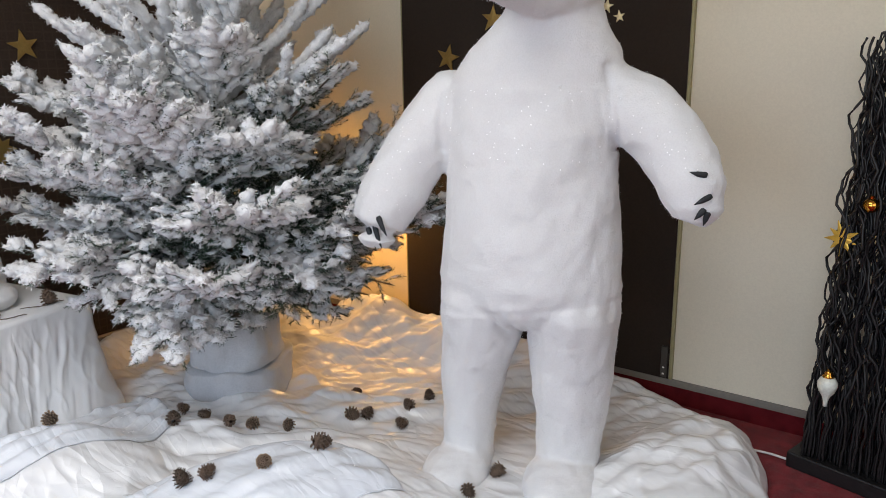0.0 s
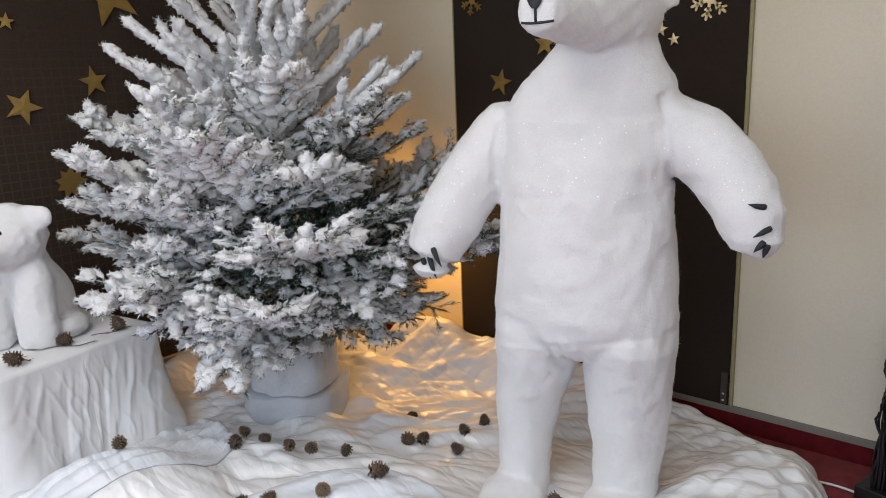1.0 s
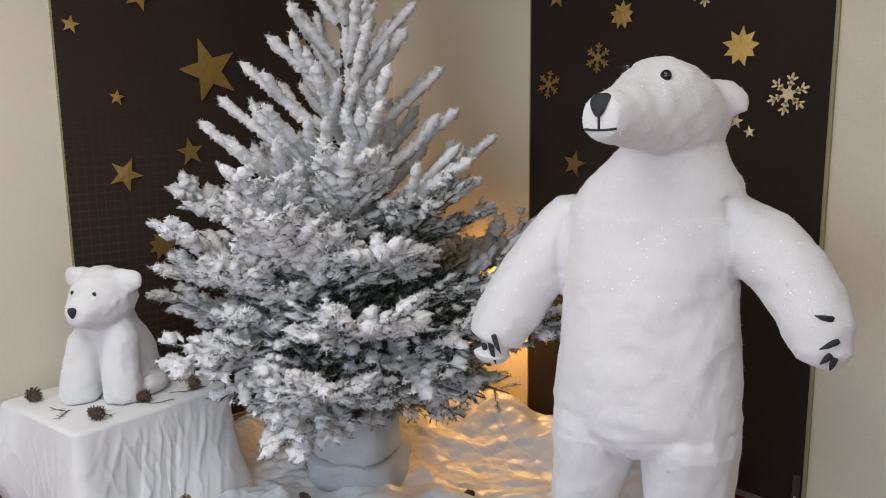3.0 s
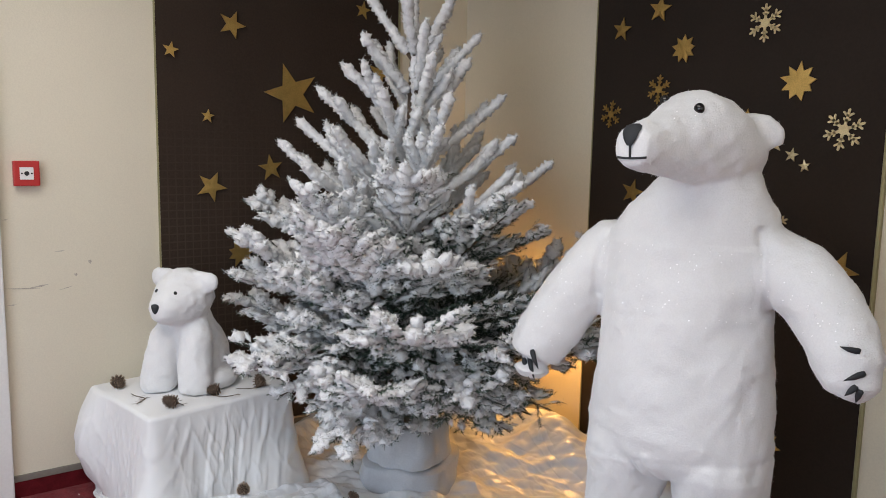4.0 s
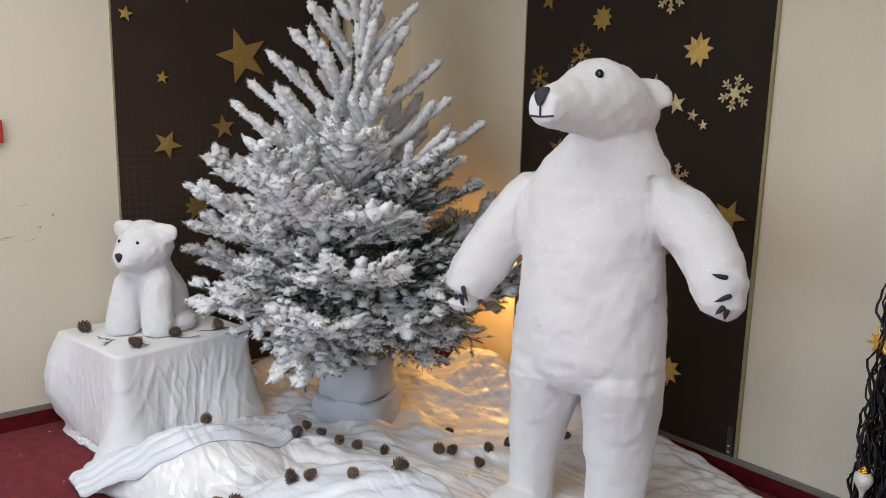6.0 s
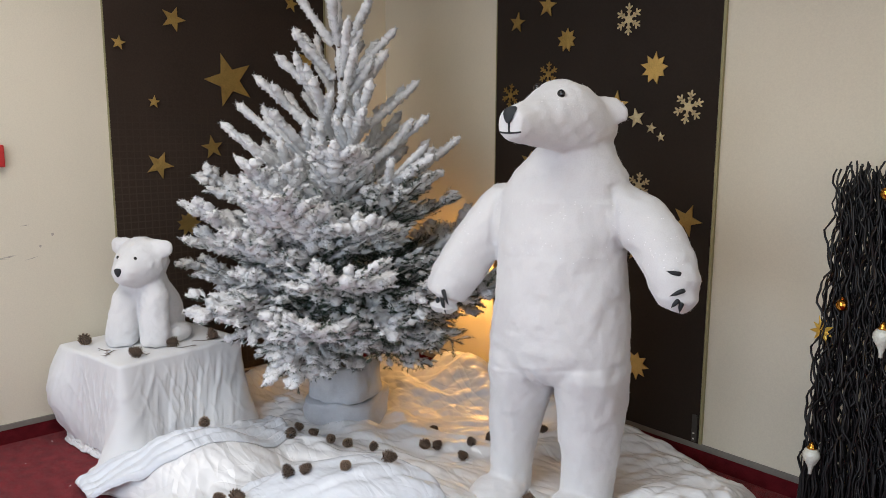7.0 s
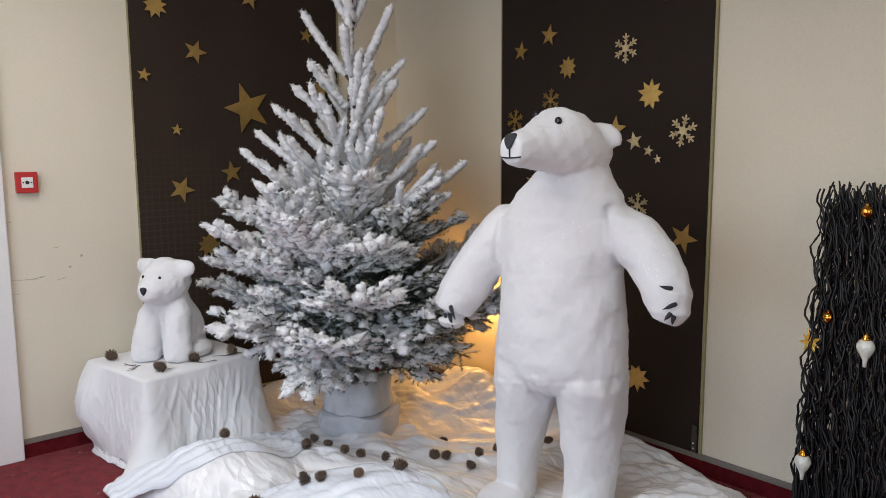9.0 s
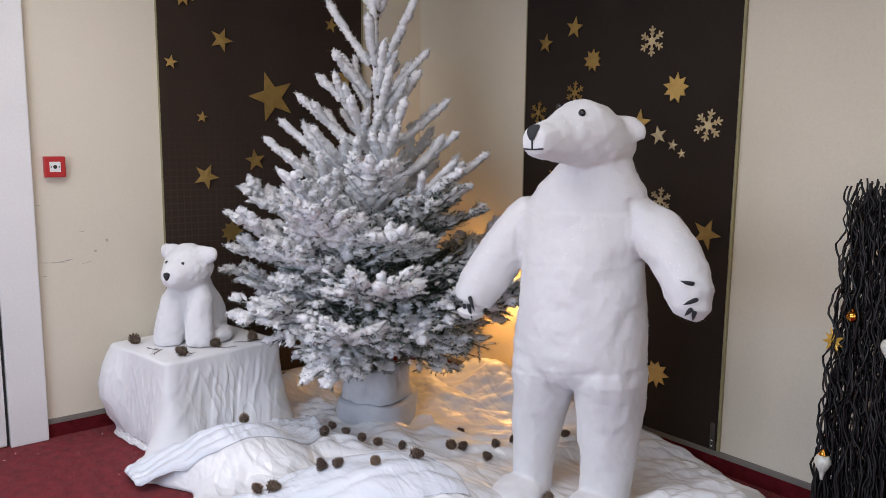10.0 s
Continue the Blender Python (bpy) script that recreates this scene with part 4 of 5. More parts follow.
def sheer_throw(label, inner, outer, folds, deep, lift, seed, sparkle):
    """A thin throw lying over the heaps between two edge lines, pleated along its length, with a rolled hem."""
    ns, nw = 150, 90
    s = np.linspace(0, 1, ns)
    def line(pts):
        k = np.linspace(0, 1, len(pts))
        c = np.stack([np.interp(s, k, [p[i] for p in pts]) for i in (0, 1)], 1)
        for _ in range(60):
            c[1:-1] = 0.25 * c[:-2] + 0.5 * c[1:-1] + 0.25 * c[2:]
        return c
    a, b = line(inner), line(outer)
    b = b + 0.03 * (vnoise(s * 7 + seed, seed, 1.0) - 0.5)[:, None]
    w = np.linspace(0, 1, nw)
    X = a[:, None, 0] * (1 - w) + b[:, None, 0] * w
    Y = a[:, None, 1] * (1 - w) + b[:, None, 1] * w
    base = spread_height(X, Y)
    ease = base.copy()                  # the throw spans the small hollows below it
    for _ in range(25):
        ease[1:-1] = 0.25 * ease[:-2] + 0.5 * ease[1:-1] + 0.25 * ease[2:]
        ease[:, 1:-1] = 0.25 * ease[:, :-2] + 0.5 * ease[:, 1:-1] + 0.25 * ease[:, 2:]
    S, W = np.meshgrid(s, w, indexing="ij")
    ph = W * folds + 1.1 * (vnoise(S * 2.2 + seed, W * 2.0, seed) - 0.5)
    wave = np.abs(np.sin(math.pi * ph))
    amp = np.clip(1.9 * vnoise(S * 2.6 + seed, W * 4.0, seed + 4) - 0.2, 0, 1)
    Z = np.maximum(base, ease) + lift + deep * amp * wave * wave * (3 - 2 * wave) + 0.010 * crease(X, Y, 0.9, 4.0, 2.0, seed) + 0.006 * ridge(X, Y, 1.2, 9.0, 2.6, seed) + 0.004 * ridge(X, Y, 0.8, 17.0, 3.6, seed + 2)
    rim = np.minimum(np.minimum(W, 1 - W) * 14, np.minimum(S, 1 - S) * 22)
    Z = np.where(rim < 1, base + 0.003 + (Z - base - 0.003) * np.sin(np.clip(rim, 0, 1) * math.pi / 2) ** 0.7, Z)
    verts = list(zip(X.ravel().tolist(), Y.ravel().tolist(), np.maximum(Z, 0.006).ravel().tolist()))
    faces = [(i * nw + j, (i + 1) * nw + j, (i + 1) * nw + j + 1, i * nw + j + 1) for i in range(ns - 1) for j in range(nw - 1)]
    th = thing("sheer_throw", Matrix.Identity(4), label, "cloth", "sheer throws over the satin")
    ob = part("sheet", mesh_from("sheet", verts, faces, [TULLE_M]), None, th)
    so = ob.modifiers.new("thick", "SOLIDIFY")
    so.thickness, so.offset = 0.0012, 0
    edge = [Vector(verts[i * nw + nw - 1]) + Vector((0, 0, 0.002)) for i in range(0, ns, 3)]
    part("hem", tube(bmesh.new(), edge, [0.0022] * len(edge), 6), TULLE_M, th, "narrow rolled hem", smooth=True)
    rnd = random.Random(int(seed * 10))
    gv, gf = [], []
    for _ in range(sparkle):
        p = Vector(verts[rnd.randrange(len(verts))]) + Vector((0, 0, 0.002))
        u = Vector((rnd.uniform(-1, 1), rnd.uniform(-1, 1), rnd.uniform(-0.5, 0.5))).normalized() * 0.0016
        v = u.orthogonal().normalized() * 0.0016
        g = len(gv)
        gv += [(p - u)[:], (p + v)[:], (p + u)[:], (p - v)[:]]
        gf.append((g, g + 1, g + 2, g + 3))
    tagged(part("glitter", mesh_from("glitter", gv, gf, [GLITTER_M], smooth=False), None, th), "tiny scattered silver glitter flecks", kind="stuff")


sheer_throw("sheer white throw pleated over the heap beside the table", [(-2.02, 1.16), (-2.0, 0.92), (-1.98, 0.72), (-1.99, 0.50), (-2.0, 0.34), (-1.98, 0.24)],
            [(-1.72, 1.08), (-1.64, 0.92), (-1.63, 0.76), (-1.66, 0.60), (-1.72, 0.42), (-1.80, 0.24)], 5.0, 0.020, 0.008, 1.7, 120)
sheer_throw("sheer white throw, tinted with blue window light, over the front heap", [(-1.42, 0.46), (-1.40, 0.66), (-1.34, 0.90), (-1.22, 1.12), (-1.08, 1.28)],
            [(-1.02, 0.52), (-0.98, 0.66), (-0.92, 0.82), (-0.84, 0.98), (-0.76, 1.16)], 4.0, 0.014, 0.007, 4.3, 160)

# ---- flocked fir ----
TX, TY = -1.83, 1.45


def fir():
    rnd = random.Random(42)
    th = thing("christmas_tree", pose(TX, TY, 0.0), "bushy fir flocked with white snow, in wrapped pot", "tree")
    pts = [Vector((0.012 * math.sin(z * 3), 0.012 * math.cos(z * 2.3), z)) for z in np.linspace(0.12, 2.30, 24)]
    part("trunk", tube(bmesh.new(), pts, list(np.linspace(0.042, 0.004, 24)), 10), BARK_M, th, smooth=True)

    def reach(z):       # radius of the crown at the height of a branch's tip
        return float(np.interp(z, (0.36, 0.45, 0.60, 0.80, 1.0, 1.15, 1.3, 1.45, 1.65, 1.85, 2.0, 2.15, 2.4), (0.42, 0.60, 0.75, 0.79, 0.78, 0.74, 0.66, 0.56, 0.44, 0.33, 0.25, 0.17, 0.08)))

    def rise(z):
        return float(np.interp(z, (0.36, 0.5, 0.7, 0.95, 1.2, 1.45, 1.7, 2.0, 2.3), (-16, -10, 0, 11, 21, 34, 48, 60, 70)))

    def build_branch(az, z0, length, elev, flock, tip, curl, fingers=3):
        nv, nf, nm, sv, sf, gv, gf = [], [], [], [], [], [], []
        d0 = Vector((math.cos(az) * math.cos(elev), math.sin(az) * math.cos(elev), math.sin(elev)))
        up = Vector((0, 0, 1))
        side0 = d0.cross(up).normalized()
        high = tip > 1.38
        low = tip < 0.62
        bend = rnd.uniform(-0.12, 0.12)
        def stem(t):
            return Vector((0, 0, z0)) + d0 * length * t + up * curl * length * t * t + side0 * bend * length * t * t
        out_at = length * math.cos(elev)
        twigs = []          # (points, thickness, snow)
        steps = max(4, int(length / 0.05))
        twigs.append(([stem(t) for t in np.linspace(0.12, 1.0, steps + 2)], 1.35 if high else 1.0, flock))
        count = max(3, int(length * 0.9 / 0.045)) if not high else fingers
        for k in range(count):
            t = 0.07 + 0.89 * (k + rnd.random() * 0.5) / count if not high else 0.30 + 0.38 * (k + rnd.random() * 0.7) / count
            p = stem(t)
            d = (stem(min(1, t + 0.05)) - stem(t - 0.05)).normalized()
            s = d.cross(up)
            s = s.normalized() if s.length > 0.05 else side0
            for sg in ((-1, 1) if not high else (rnd.choice((-1, 1)),)):
                ln = length * (0.46 * (1 - t) + 0.13) * rnd.uniform(0.7, 1.2)
                ln = max(0.05, min(ln, 0.30))
                ang = radians(rnd.uniform(20, 38)) if high else radians(rnd.uniform(34, 58))
                lift = rnd.uniform(-0.55, 0.22) if low else rnd.uniform(-0.15, 0.34)
                if high:
                    lift = rnd.uniform(0.05, 0.40)
                    ln = length * (1 - t) * rnd.uniform(0.55, 0.85)
                td = (d * math.cos(ang) + s * sg * math.sin(ang) + up * lift).normalized()
                m = max(3, int(ln / 0.028))
                arc = rnd.uniform(0.0, 0.22)
                tp = [p + td * ln * q + up * arc * ln * q * q for q in np.linspace(0, 1, m + 1)]
                twigs.append((tp, 1.2 if high else 0.85, flock * rnd.uniform(0.75, 1.1)))
                if ln > 0.11 and not high:
                    for j in range(int(ln / 0.055)):
                        q = 0.28 + 0.62 * (j + rnd.random() * 0.6) / max(1, int(ln / 0.055))
                        b = p + td * ln * q + up * arc * ln * q * q
                        sl = ln * (0.5 * (1 - q) + 0.16)
                        s2 = td.cross(up).normalized() * rnd.choice((-1, 1))
                        sd = (td * 0.75 + s2 * 0.6 + up * rnd.uniform(-0.25, 0.4)).normalized()
                        twigs.append(([b + sd * sl * w for w in np.linspace(0, 1, max(2, int(sl / 0.03)) + 1)], 0.7, flock * rnd.uniform(0.6, 1.05)))
            if not high and rnd.random() < 0.30:     # a shoot on the upper side
                sl = rnd.uniform(0.05, 0.11)
                sd = (d * 0.75 + up * 0.7 + s * rnd.uniform(-0.4, 0.4)).normalized()
                twigs.append(([p + sd * sl * w for w in np.linspace(0, 1, 4)], 0.75, flock))
        for pts, thick, snow in twigs:
            P = np.array([p[:] for p in pts])
            seg = P[1:] - P[:-1]
            ln = np.linalg.norm(seg, axis=1)
            total = ln.sum()
            cum = np.concatenate(([0], np.cumsum(ln)))
            # needles
            cnt = int(total / (0.0011 if high else 0.00135))
            at = np.sort(np.array([rnd.random() for _ in range(cnt)])) * total
            base = np.stack([np.interp(at, cum, P[:, k]) for k in range(3)], 1)
            di = seg[np.clip(np.searchsorted(cum, at) - 1, 0, len(seg) - 1)]
            di = di / np.linalg.norm(di, axis=1)[:, None]
            ref = np.array([0.31, 0.2, 0.93])
            s = np.cross(di, ref)
            s /= np.linalg.norm(s, axis=1)[:, None] + 1e-9
            u = np.cross(s, di)
            ph = np.array([rnd.random() for _ in range(cnt)]) * 2 * math.pi
            rad = s * np.cos(ph)[:, None] + u * np.sin(ph)[:, None]
            lean = np.array([rnd.uniform(0.45, 1.0) for _ in range(cnt)])[:, None]
            nd = di * lean + rad
            nd /= np.linalg.norm(nd, axis=1)[:, None]
            nl = np.array([rnd.uniform(0.013, 0.026) for _ in range(cnt)])[:, None] * thick ** 0.8
            w = np.cross(nd, rad)
            w = w / (np.linalg.norm(w, axis=1)[:, None] + 1e-9) * 0.00135
            b0 = len(nv)
            tri = np.stack([base - w, base + w, base + nd * nl], 1).reshape(-1, 3)
            nv.extend(tri.tolist())
            nf.extend([(b0 + 3 * k, b0 + 3 * k + 1, b0 + 3 * k + 2) for k in range(cnt)])
            outer = np.clip((np.hypot(base[:, 0], base[:, 1]) / max(0.1, out_at) - 0.45) / 0.30, 0.0, 1.0)
            if high:
                outer[:] = 1.0
            frost = np.where(np.full(cnt, high), 0.95, snow * (0.10 + 0.22 * outer + (0.20 + 0.36 * outer) * np.clip(rad[:, 2] + 0.2, 0, 1)))
            nm.extend([1 if rnd.random() < f else 0 for f in frost])
            # flock lying on the twig
            k = max(3, int(total / 0.0080))
            q = np.linspace(0.0, total, k + 1)
            C = np.stack([np.interp(q, cum, P[:, i]) for i in range(3)], 1)
            D = np.gradient(C, axis=0)
            D /= np.linalg.norm(D, axis=1)[:, None] + 1e-9
            S = np.cross(D, ref)
            S /= np.linalg.norm(S, axis=1)[:, None] + 1e-9
            V = np.cross(S, D)
            seed = rnd.random() * 50
            if high:        # shoots coated all round
                body = 0.92 + 0.22 * (vnoise(q * 45 + seed, seed, 2.0) - 0.5)
            else:           # clumps that lie on the outer fronds, thin towards the trunk
                far = np.clip((np.hypot(C[:, 0], C[:, 1]) / max(0.1, out_at) - 0.40) / 0.32, 0.0, 1.0)
                patch = vnoise(C[:, 0] * 13 + seed, C[:, 1] * 13, C[:, 2] * 13 + seed)
                body = np.clip((patch - (1.04 - 0.60 * snow - 0.26 * far)) * 4.2, 0.0, 1.0) * (0.55 + 0.45 * far) * (0.6 + 0.9 * vnoise(q * 70 + seed, seed, 2.0))
            end = np.clip((total - q) / 0.02, 0.35, 1) * np.clip(q / 0.02 + 0.3, 0, 1)
            r = (0.0135 * thick + 0.0030) * body * end if high else (0.0185 * thick + 0.0045) * body * end
            if r.max() < 0.003:
                continue
            m = 7
            aa = np.arange(m) * 2 * math.pi / m
            jit = np.array([rnd.uniform(0.62, 1.42) for _ in range((k + 1) * m)]).reshape(k + 1, m)
            offs = (S[:, None, :] * np.cos(aa)[None, :, None] + V[:, None, :] * np.sin(aa)[None, :, None]) * (r[:, None] * jit)[:, :, None]
            if not high:
                offs[:, :, 2] *= 0.75
            ringp = C[:, None, :] + offs
            ringp[:, :, 2] += 0.0 if high else 0.007
            # flocked needle tips standing out of the coat
            pick = [(a, b) for a in range(k + 1) if r[a] > 0.003 for b in range(m) if rnd.random() < 0.5]
            if pick:
                pa = np.array(pick)
                o = ringp[pa[:, 0], pa[:, 1]]
                n_out = offs[pa[:, 0], pa[:, 1]]
                n_out = n_out / (np.linalg.norm(n_out, axis=1)[:, None] + 1e-9)
                way = n_out + D[pa[:, 0]] * np.array([rnd.uniform(0.3, 1.3) for _ in pick])[:, None]
                way /= np.linalg.norm(way, axis=1)[:, None]
                cr = np.cross(way, n_out)
                cr = cr / (np.linalg.norm(cr, axis=1)[:, None] + 1e-9) * 0.0022
                tl = np.array([rnd.uniform(0.005, 0.011) for _ in pick])[:, None]
                g0 = len(gv)
                gv.extend(np.stack([o - cr - n_out * 0.003, o + cr - n_out * 0.003, o + way * tl + cr * 0.5, o + way * tl - cr * 0.5], 1).reshape(-1, 3).tolist())
                gf.extend([(g0 + 4 * e, g0 + 4 * e + 1, g0 + 4 * e + 2, g0 + 4 * e + 3) for e in range(len(pick))])
            b0 = len(sv)
            sv.extend(ringp.reshape(-1, 3).tolist())
            for i in range(k):
                if r[i] < 0.0015 and r[i + 1] < 0.0015:
                    continue
                for j in range(m):
                    j2 = (j + 1) % m
                    sf.append((b0 + i * m + j, b0 + i * m + j2, b0 + (i + 1) * m + j2, b0 + (i + 1) * m + j))
            if r[k] > 0.002:
                sf.append(tuple(b0 + k * m + j for j in range(m)))
            if r[0] > 0.002:
                sf.append(tuple(b0 + m - 1 - j for j in range(m)))
        bm = bmesh.new()
        tube(bm, [stem(t) for t in np.linspace(0, 1, 8)], list(np.linspace(0.010, 0.002, 8)), 6)
        me = bpy.data.meshes.new("branch")
        bm.verts.ensure_lookup_table()
        wv = [v.co[:] for v in bm.verts]
        bm.verts.index_update()
        wf = [tuple(v.index for v in f.verts) for f in bm.faces]
        bm.free()
        off = len(wv)
        me = mesh_from("branch", wv + nv, wf + [tuple(i + off for i in f) for f in nf], [NEEDLE_M, FROST_M, BARK_M], [2] * len(wf) + nm, smooth=False)
        br = part("branch", me, None, th)
        if sf:
            so = len(sv)
            part("snow", mesh_from("snow", sv + gv, sf + [tuple(v + so for v in f) for f in gf], [SNOW_M], smooth=True), None, br, "white flocked snow")
        return br

    tip, az = 0.34, 0.6
    while tip < 1.40:
        f = (tip - 0.40) / 1.9
        out = reach(tip) * rnd.uniform(0.76, 1.06)
        if tip < 1.2:     # shorter beside the table, longer towards the bear
            out *= 1 - 0.05 * max(0, math.cos(az - radians(-125))) + 0.20 * max(0, math.cos(az - radians(0))) * (1 - abs(tip - 0.75))
        if tip > 1.0 and math.cos(az - radians(56)) > 0:
            out *= 1 - 0.22 * math.cos(az - radians(56)) * min(1, (tip - 1.0) / 0.15)
        elev = radians(rise(tip) + rnd.uniform(-6, 6))
        curl = rnd.uniform(0.06, 0.20) if tip > 0.7 else rnd.uniform(-0.08, 0.10)
        length = out / math.cos(elev)
        root = max(0.40, min(2.2, tip - length * (math.sin(elev) + curl)))
        flock = 0.74 + 0.30 * min(1, max(0, (tip - 0.5) / 0.9)) + rnd.uniform(-0.07, 0.07)
        # the side turned to the corner caught less flock
        if math.cos(az - radians(40)) > 0.5:
            flock *= 0.66
        build_branch(az, root, length, elev, flock, tip, curl)
        az += 2.399963 + rnd.uniform(-0.25, 0.25)
        tip += 0.0185 + 0.012 * f
    # short inner growth that hides the trunk
    for i in range(22):
        z = 0.45 + 0.045 * i
        build_branch(i * 2.1 + 0.4, z, 0.26 * (1 - 0.4 * i / 26), radians(10 + i), 0.55, z, 0.05)
    # whorls of bare shoots towards the top, each rising more steeply
    for z, n, (l0, l1), (e0, e1), turn, fingers in ((1.06, 8, (0.56, 0.68), (22, 31), 0.2, 4), (1.20, 6, (0.48, 0.60), (27, 36), 0.75, 3), (1.36, 6, (0.38, 0.50), (31, 41), 0.1, 2),
                                                   (1.50, 5, (0.32, 0.41), (37, 47), 0.6, 2), (1.63, 5, (0.28, 0.38), (40, 50), 1.0, 1), (1.78, 5, (0.30, 0.42), (50, 60), 0.35, 0), (2.04, 4, (0.20, 0.26), (56, 66), 0.9, 0)):
        for i in range(n):
            build_branch(turn + 6.283 * i / n + rnd.uniform(-0.2, 0.2), z + rnd.uniform(-0.03, 0.03), rnd.uniform(l0, l1), radians(rnd.uniform(e0, e1)), 1.0, 1.5, rnd.uniform(0.04, 0.14), fingers)
    build_branch(0.3, 1.45, 0.95, radians(89), 1.05, 2.5, 0.0, 0)       # leader
    return th


fir()


def pot():
    th = thing("wrapped_pot", pose(TX, TY, 0.0, 0, 0, 24), "pot wrapped in white fleece, coloured as shaded, under the fir", "pot")
    def skin(z0, z1, r0, r1, lip, seed, rows=24, n=120):
        verts, faces = [], []
        for j in range(rows + 1):
            q = j / rows
            for i in range(n):
                a = 2 * math.pi * i / n
                sq = (abs(math.cos(a)) ** 3.4 + abs(math.sin(a)) ** 3.4) ** (-1 / 3.4)
                r = (r0 + (r1 - r0) * q) * sq + lip * (math.sin(math.pi * q) ** 0.6)
                r += 0.030 * (float(vnoise(math.cos(a) * 2.2 + seed, math.sin(a) * 2.2 + seed, q * 2.0)) - 0.5) + 0.007 * (float(vnoise(math.cos(a) * 6, math.sin(a) * 6, q * 4 + seed)) - 0.5)
                verts.append((r * math.cos(a), r * math.sin(a), z0 + (z1 - z0) * q + 0.045 * (float(vnoise(math.cos(a) * 1.7 + seed, math.sin(a) * 1.7, 1.0)) - 0.5) * q))
            faces += [(j * n + i, j * n + (i + 1) % n, (j + 1) * n + (i + 1) % n, (j + 1) * n + i) for i in range(n)] if j < rows else []
        top = len(verts)
        verts.append((0, 0, z1 - 0.03))
        faces += [(rows * n + i, rows * n + (i + 1) % n, top) for i in range(n)]
        return mesh_from("wrap", verts, faces, [SHADED_FLEECE_M])
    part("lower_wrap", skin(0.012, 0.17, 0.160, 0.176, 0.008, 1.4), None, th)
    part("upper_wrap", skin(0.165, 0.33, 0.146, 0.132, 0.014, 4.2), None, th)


pot()


# ---- pine cones ----
def cone_mesh():
    rnd = random.Random(3)
    verts, faces, mi = [], [], []
    prof = [(0.006, 0.0), (0.013, 0.006), (0.0155, 0.016), (0.013, 0.028), (0.007, 0.038), (0.001, 0.043)]
    n = 10
    for r, z in prof:
        verts += [(r * math.cos(2 * math.pi * i / n), r * math.sin(2 * math.pi * i / n), z) for i in range(n)]
    for j in range(len(prof) - 1):
        for i in range(n):
            faces.append((j * n + i, j * n + (i + 1) % n, (j + 1) * n + (i + 1) % n, (j + 1) * n + i))
            mi.append(0)
    for k in range(62):
        q = (k + 0.5) / 62
        z = 0.001 + 0.040 * q
        r = np.interp(z, [p[1] for p in prof], [p[0] for p in prof])
        a = k * 2.39996
        ln = (0.0125 - 0.007 * q) * rnd.uniform(0.8, 1.2)
        w = 0.0062 - 0.003 * q
        el = math.radians(-5 + 60 * q + rnd.uniform(-12, 12))
        d = Vector((math.cos(a) * math.cos(el), math.sin(a) * math.cos(el), math.sin(el)))
        s = Vector((-math.sin(a), math.cos(a), 0))
        u = d.cross(s)
        o = Vector((r * 0.8 * math.cos(a), r * 0.8 * math.sin(a), z))
        b = len(verts)
        for p in (o - s * w * 0.4, o + s * w * 0.4, o + d * ln * 0.7 + s * w * 0.62, o + d * ln * 0.7 - s * w * 0.62, o + d * ln + s * w * 0.3 - u * 0.001, o + d * ln - s * w * 0.3 - u * 0.001, o + d * ln * 0.72 - u * 0.0026):
            verts.append(p[:])
        faces += [(b, b + 1, b + 2, b + 3), (b + 3, b + 2, b + 4, b + 5), (b, b + 3, b + 6), (b + 1, b, b + 6), (b + 2, b + 1, b + 6), (b + 4, b + 2, b + 6), (b + 5, b + 4, b + 6), (b + 3, b + 5, b + 6)]
        mi += [0, 1, 0, 0, 0, 0, 0, 0]
    return mesh_from("pine_cone", verts, faces, [CONE_M, CONE_TIP_M], mi, smooth=False)


CONES = [(-1.80, 0.71), (-1.725, 1.121), (-1.681, 1.052), (-1.612, 1.129), (-1.511, 1.15), (-1.456, 1.2), (-1.326, 1.245), (-0.986, 1.067), (-1.045, 0.912), (-1.213, 0.77), (-1.166, 0.815),
         (-1.365, 0.568), (-1.299, 0.605), (-1.245, 1.462), (-1.215, 1.505), (-1.386, 1.634), (-1.091, 1.543), (-1.127, 1.628), (-1.115, 1.731), (-1.0, 1.957), (-0.665, 1.485), (-0.667, 1.33)]
TABLE_CONES = [(-2.444, 0.444), (-2.098, 0.55), (-2.152, 0.732), (-2.156, 0.922)]


def pine_cones():
    me = cone_mesh()
    cloths = []
    for name in ('satin_spread', 'sheet'):
        for ob in bpy.data.objects:
            if ob.name.split('.')[0] == name and ob.type == 'MESH' and (ob.parent is None or ob.parent.name.startswith('sheer')):
                cloths.append(BVHTree.FromPolygons([v.co for v in ob.data.vertices], [p.vertices for p in ob.data.polygons]))
    def rest(x, y):
        hits = [b.ray_cast(Vector((x, y, 1.0)), Vector((0, 0, -1)))[0] for b in cloths]
        return max([h.z for h in hits if h] or [0.0])
    rnd = random.Random(12)
    for k, (x, y) in enumerate(CONES + TABLE_CONES):
        on_table = k >= len(CONES)
        z = TABLE_Z + 0.004 if on_table else rest(x, y)
        ob = new("pine_cone", me)
        s = rnd.uniform(0.95, 1.25) if not on_table else rnd.uniform(1.2, 1.35)
        ob.matrix_basis = pose(x, y, z + 0.017 * s, rnd.uniform(35, 110), rnd.uniform(-30, 30), rnd.uniform(0, 360)) @ Matrix.Scale(s, 4) @ pose(0, 0, -0.018)
        tagged(ob, "open brown pine cone lying on the " + ("draped table" if on_table else "white satin"), "pine cone", "scattered pine cones")


pine_cones()

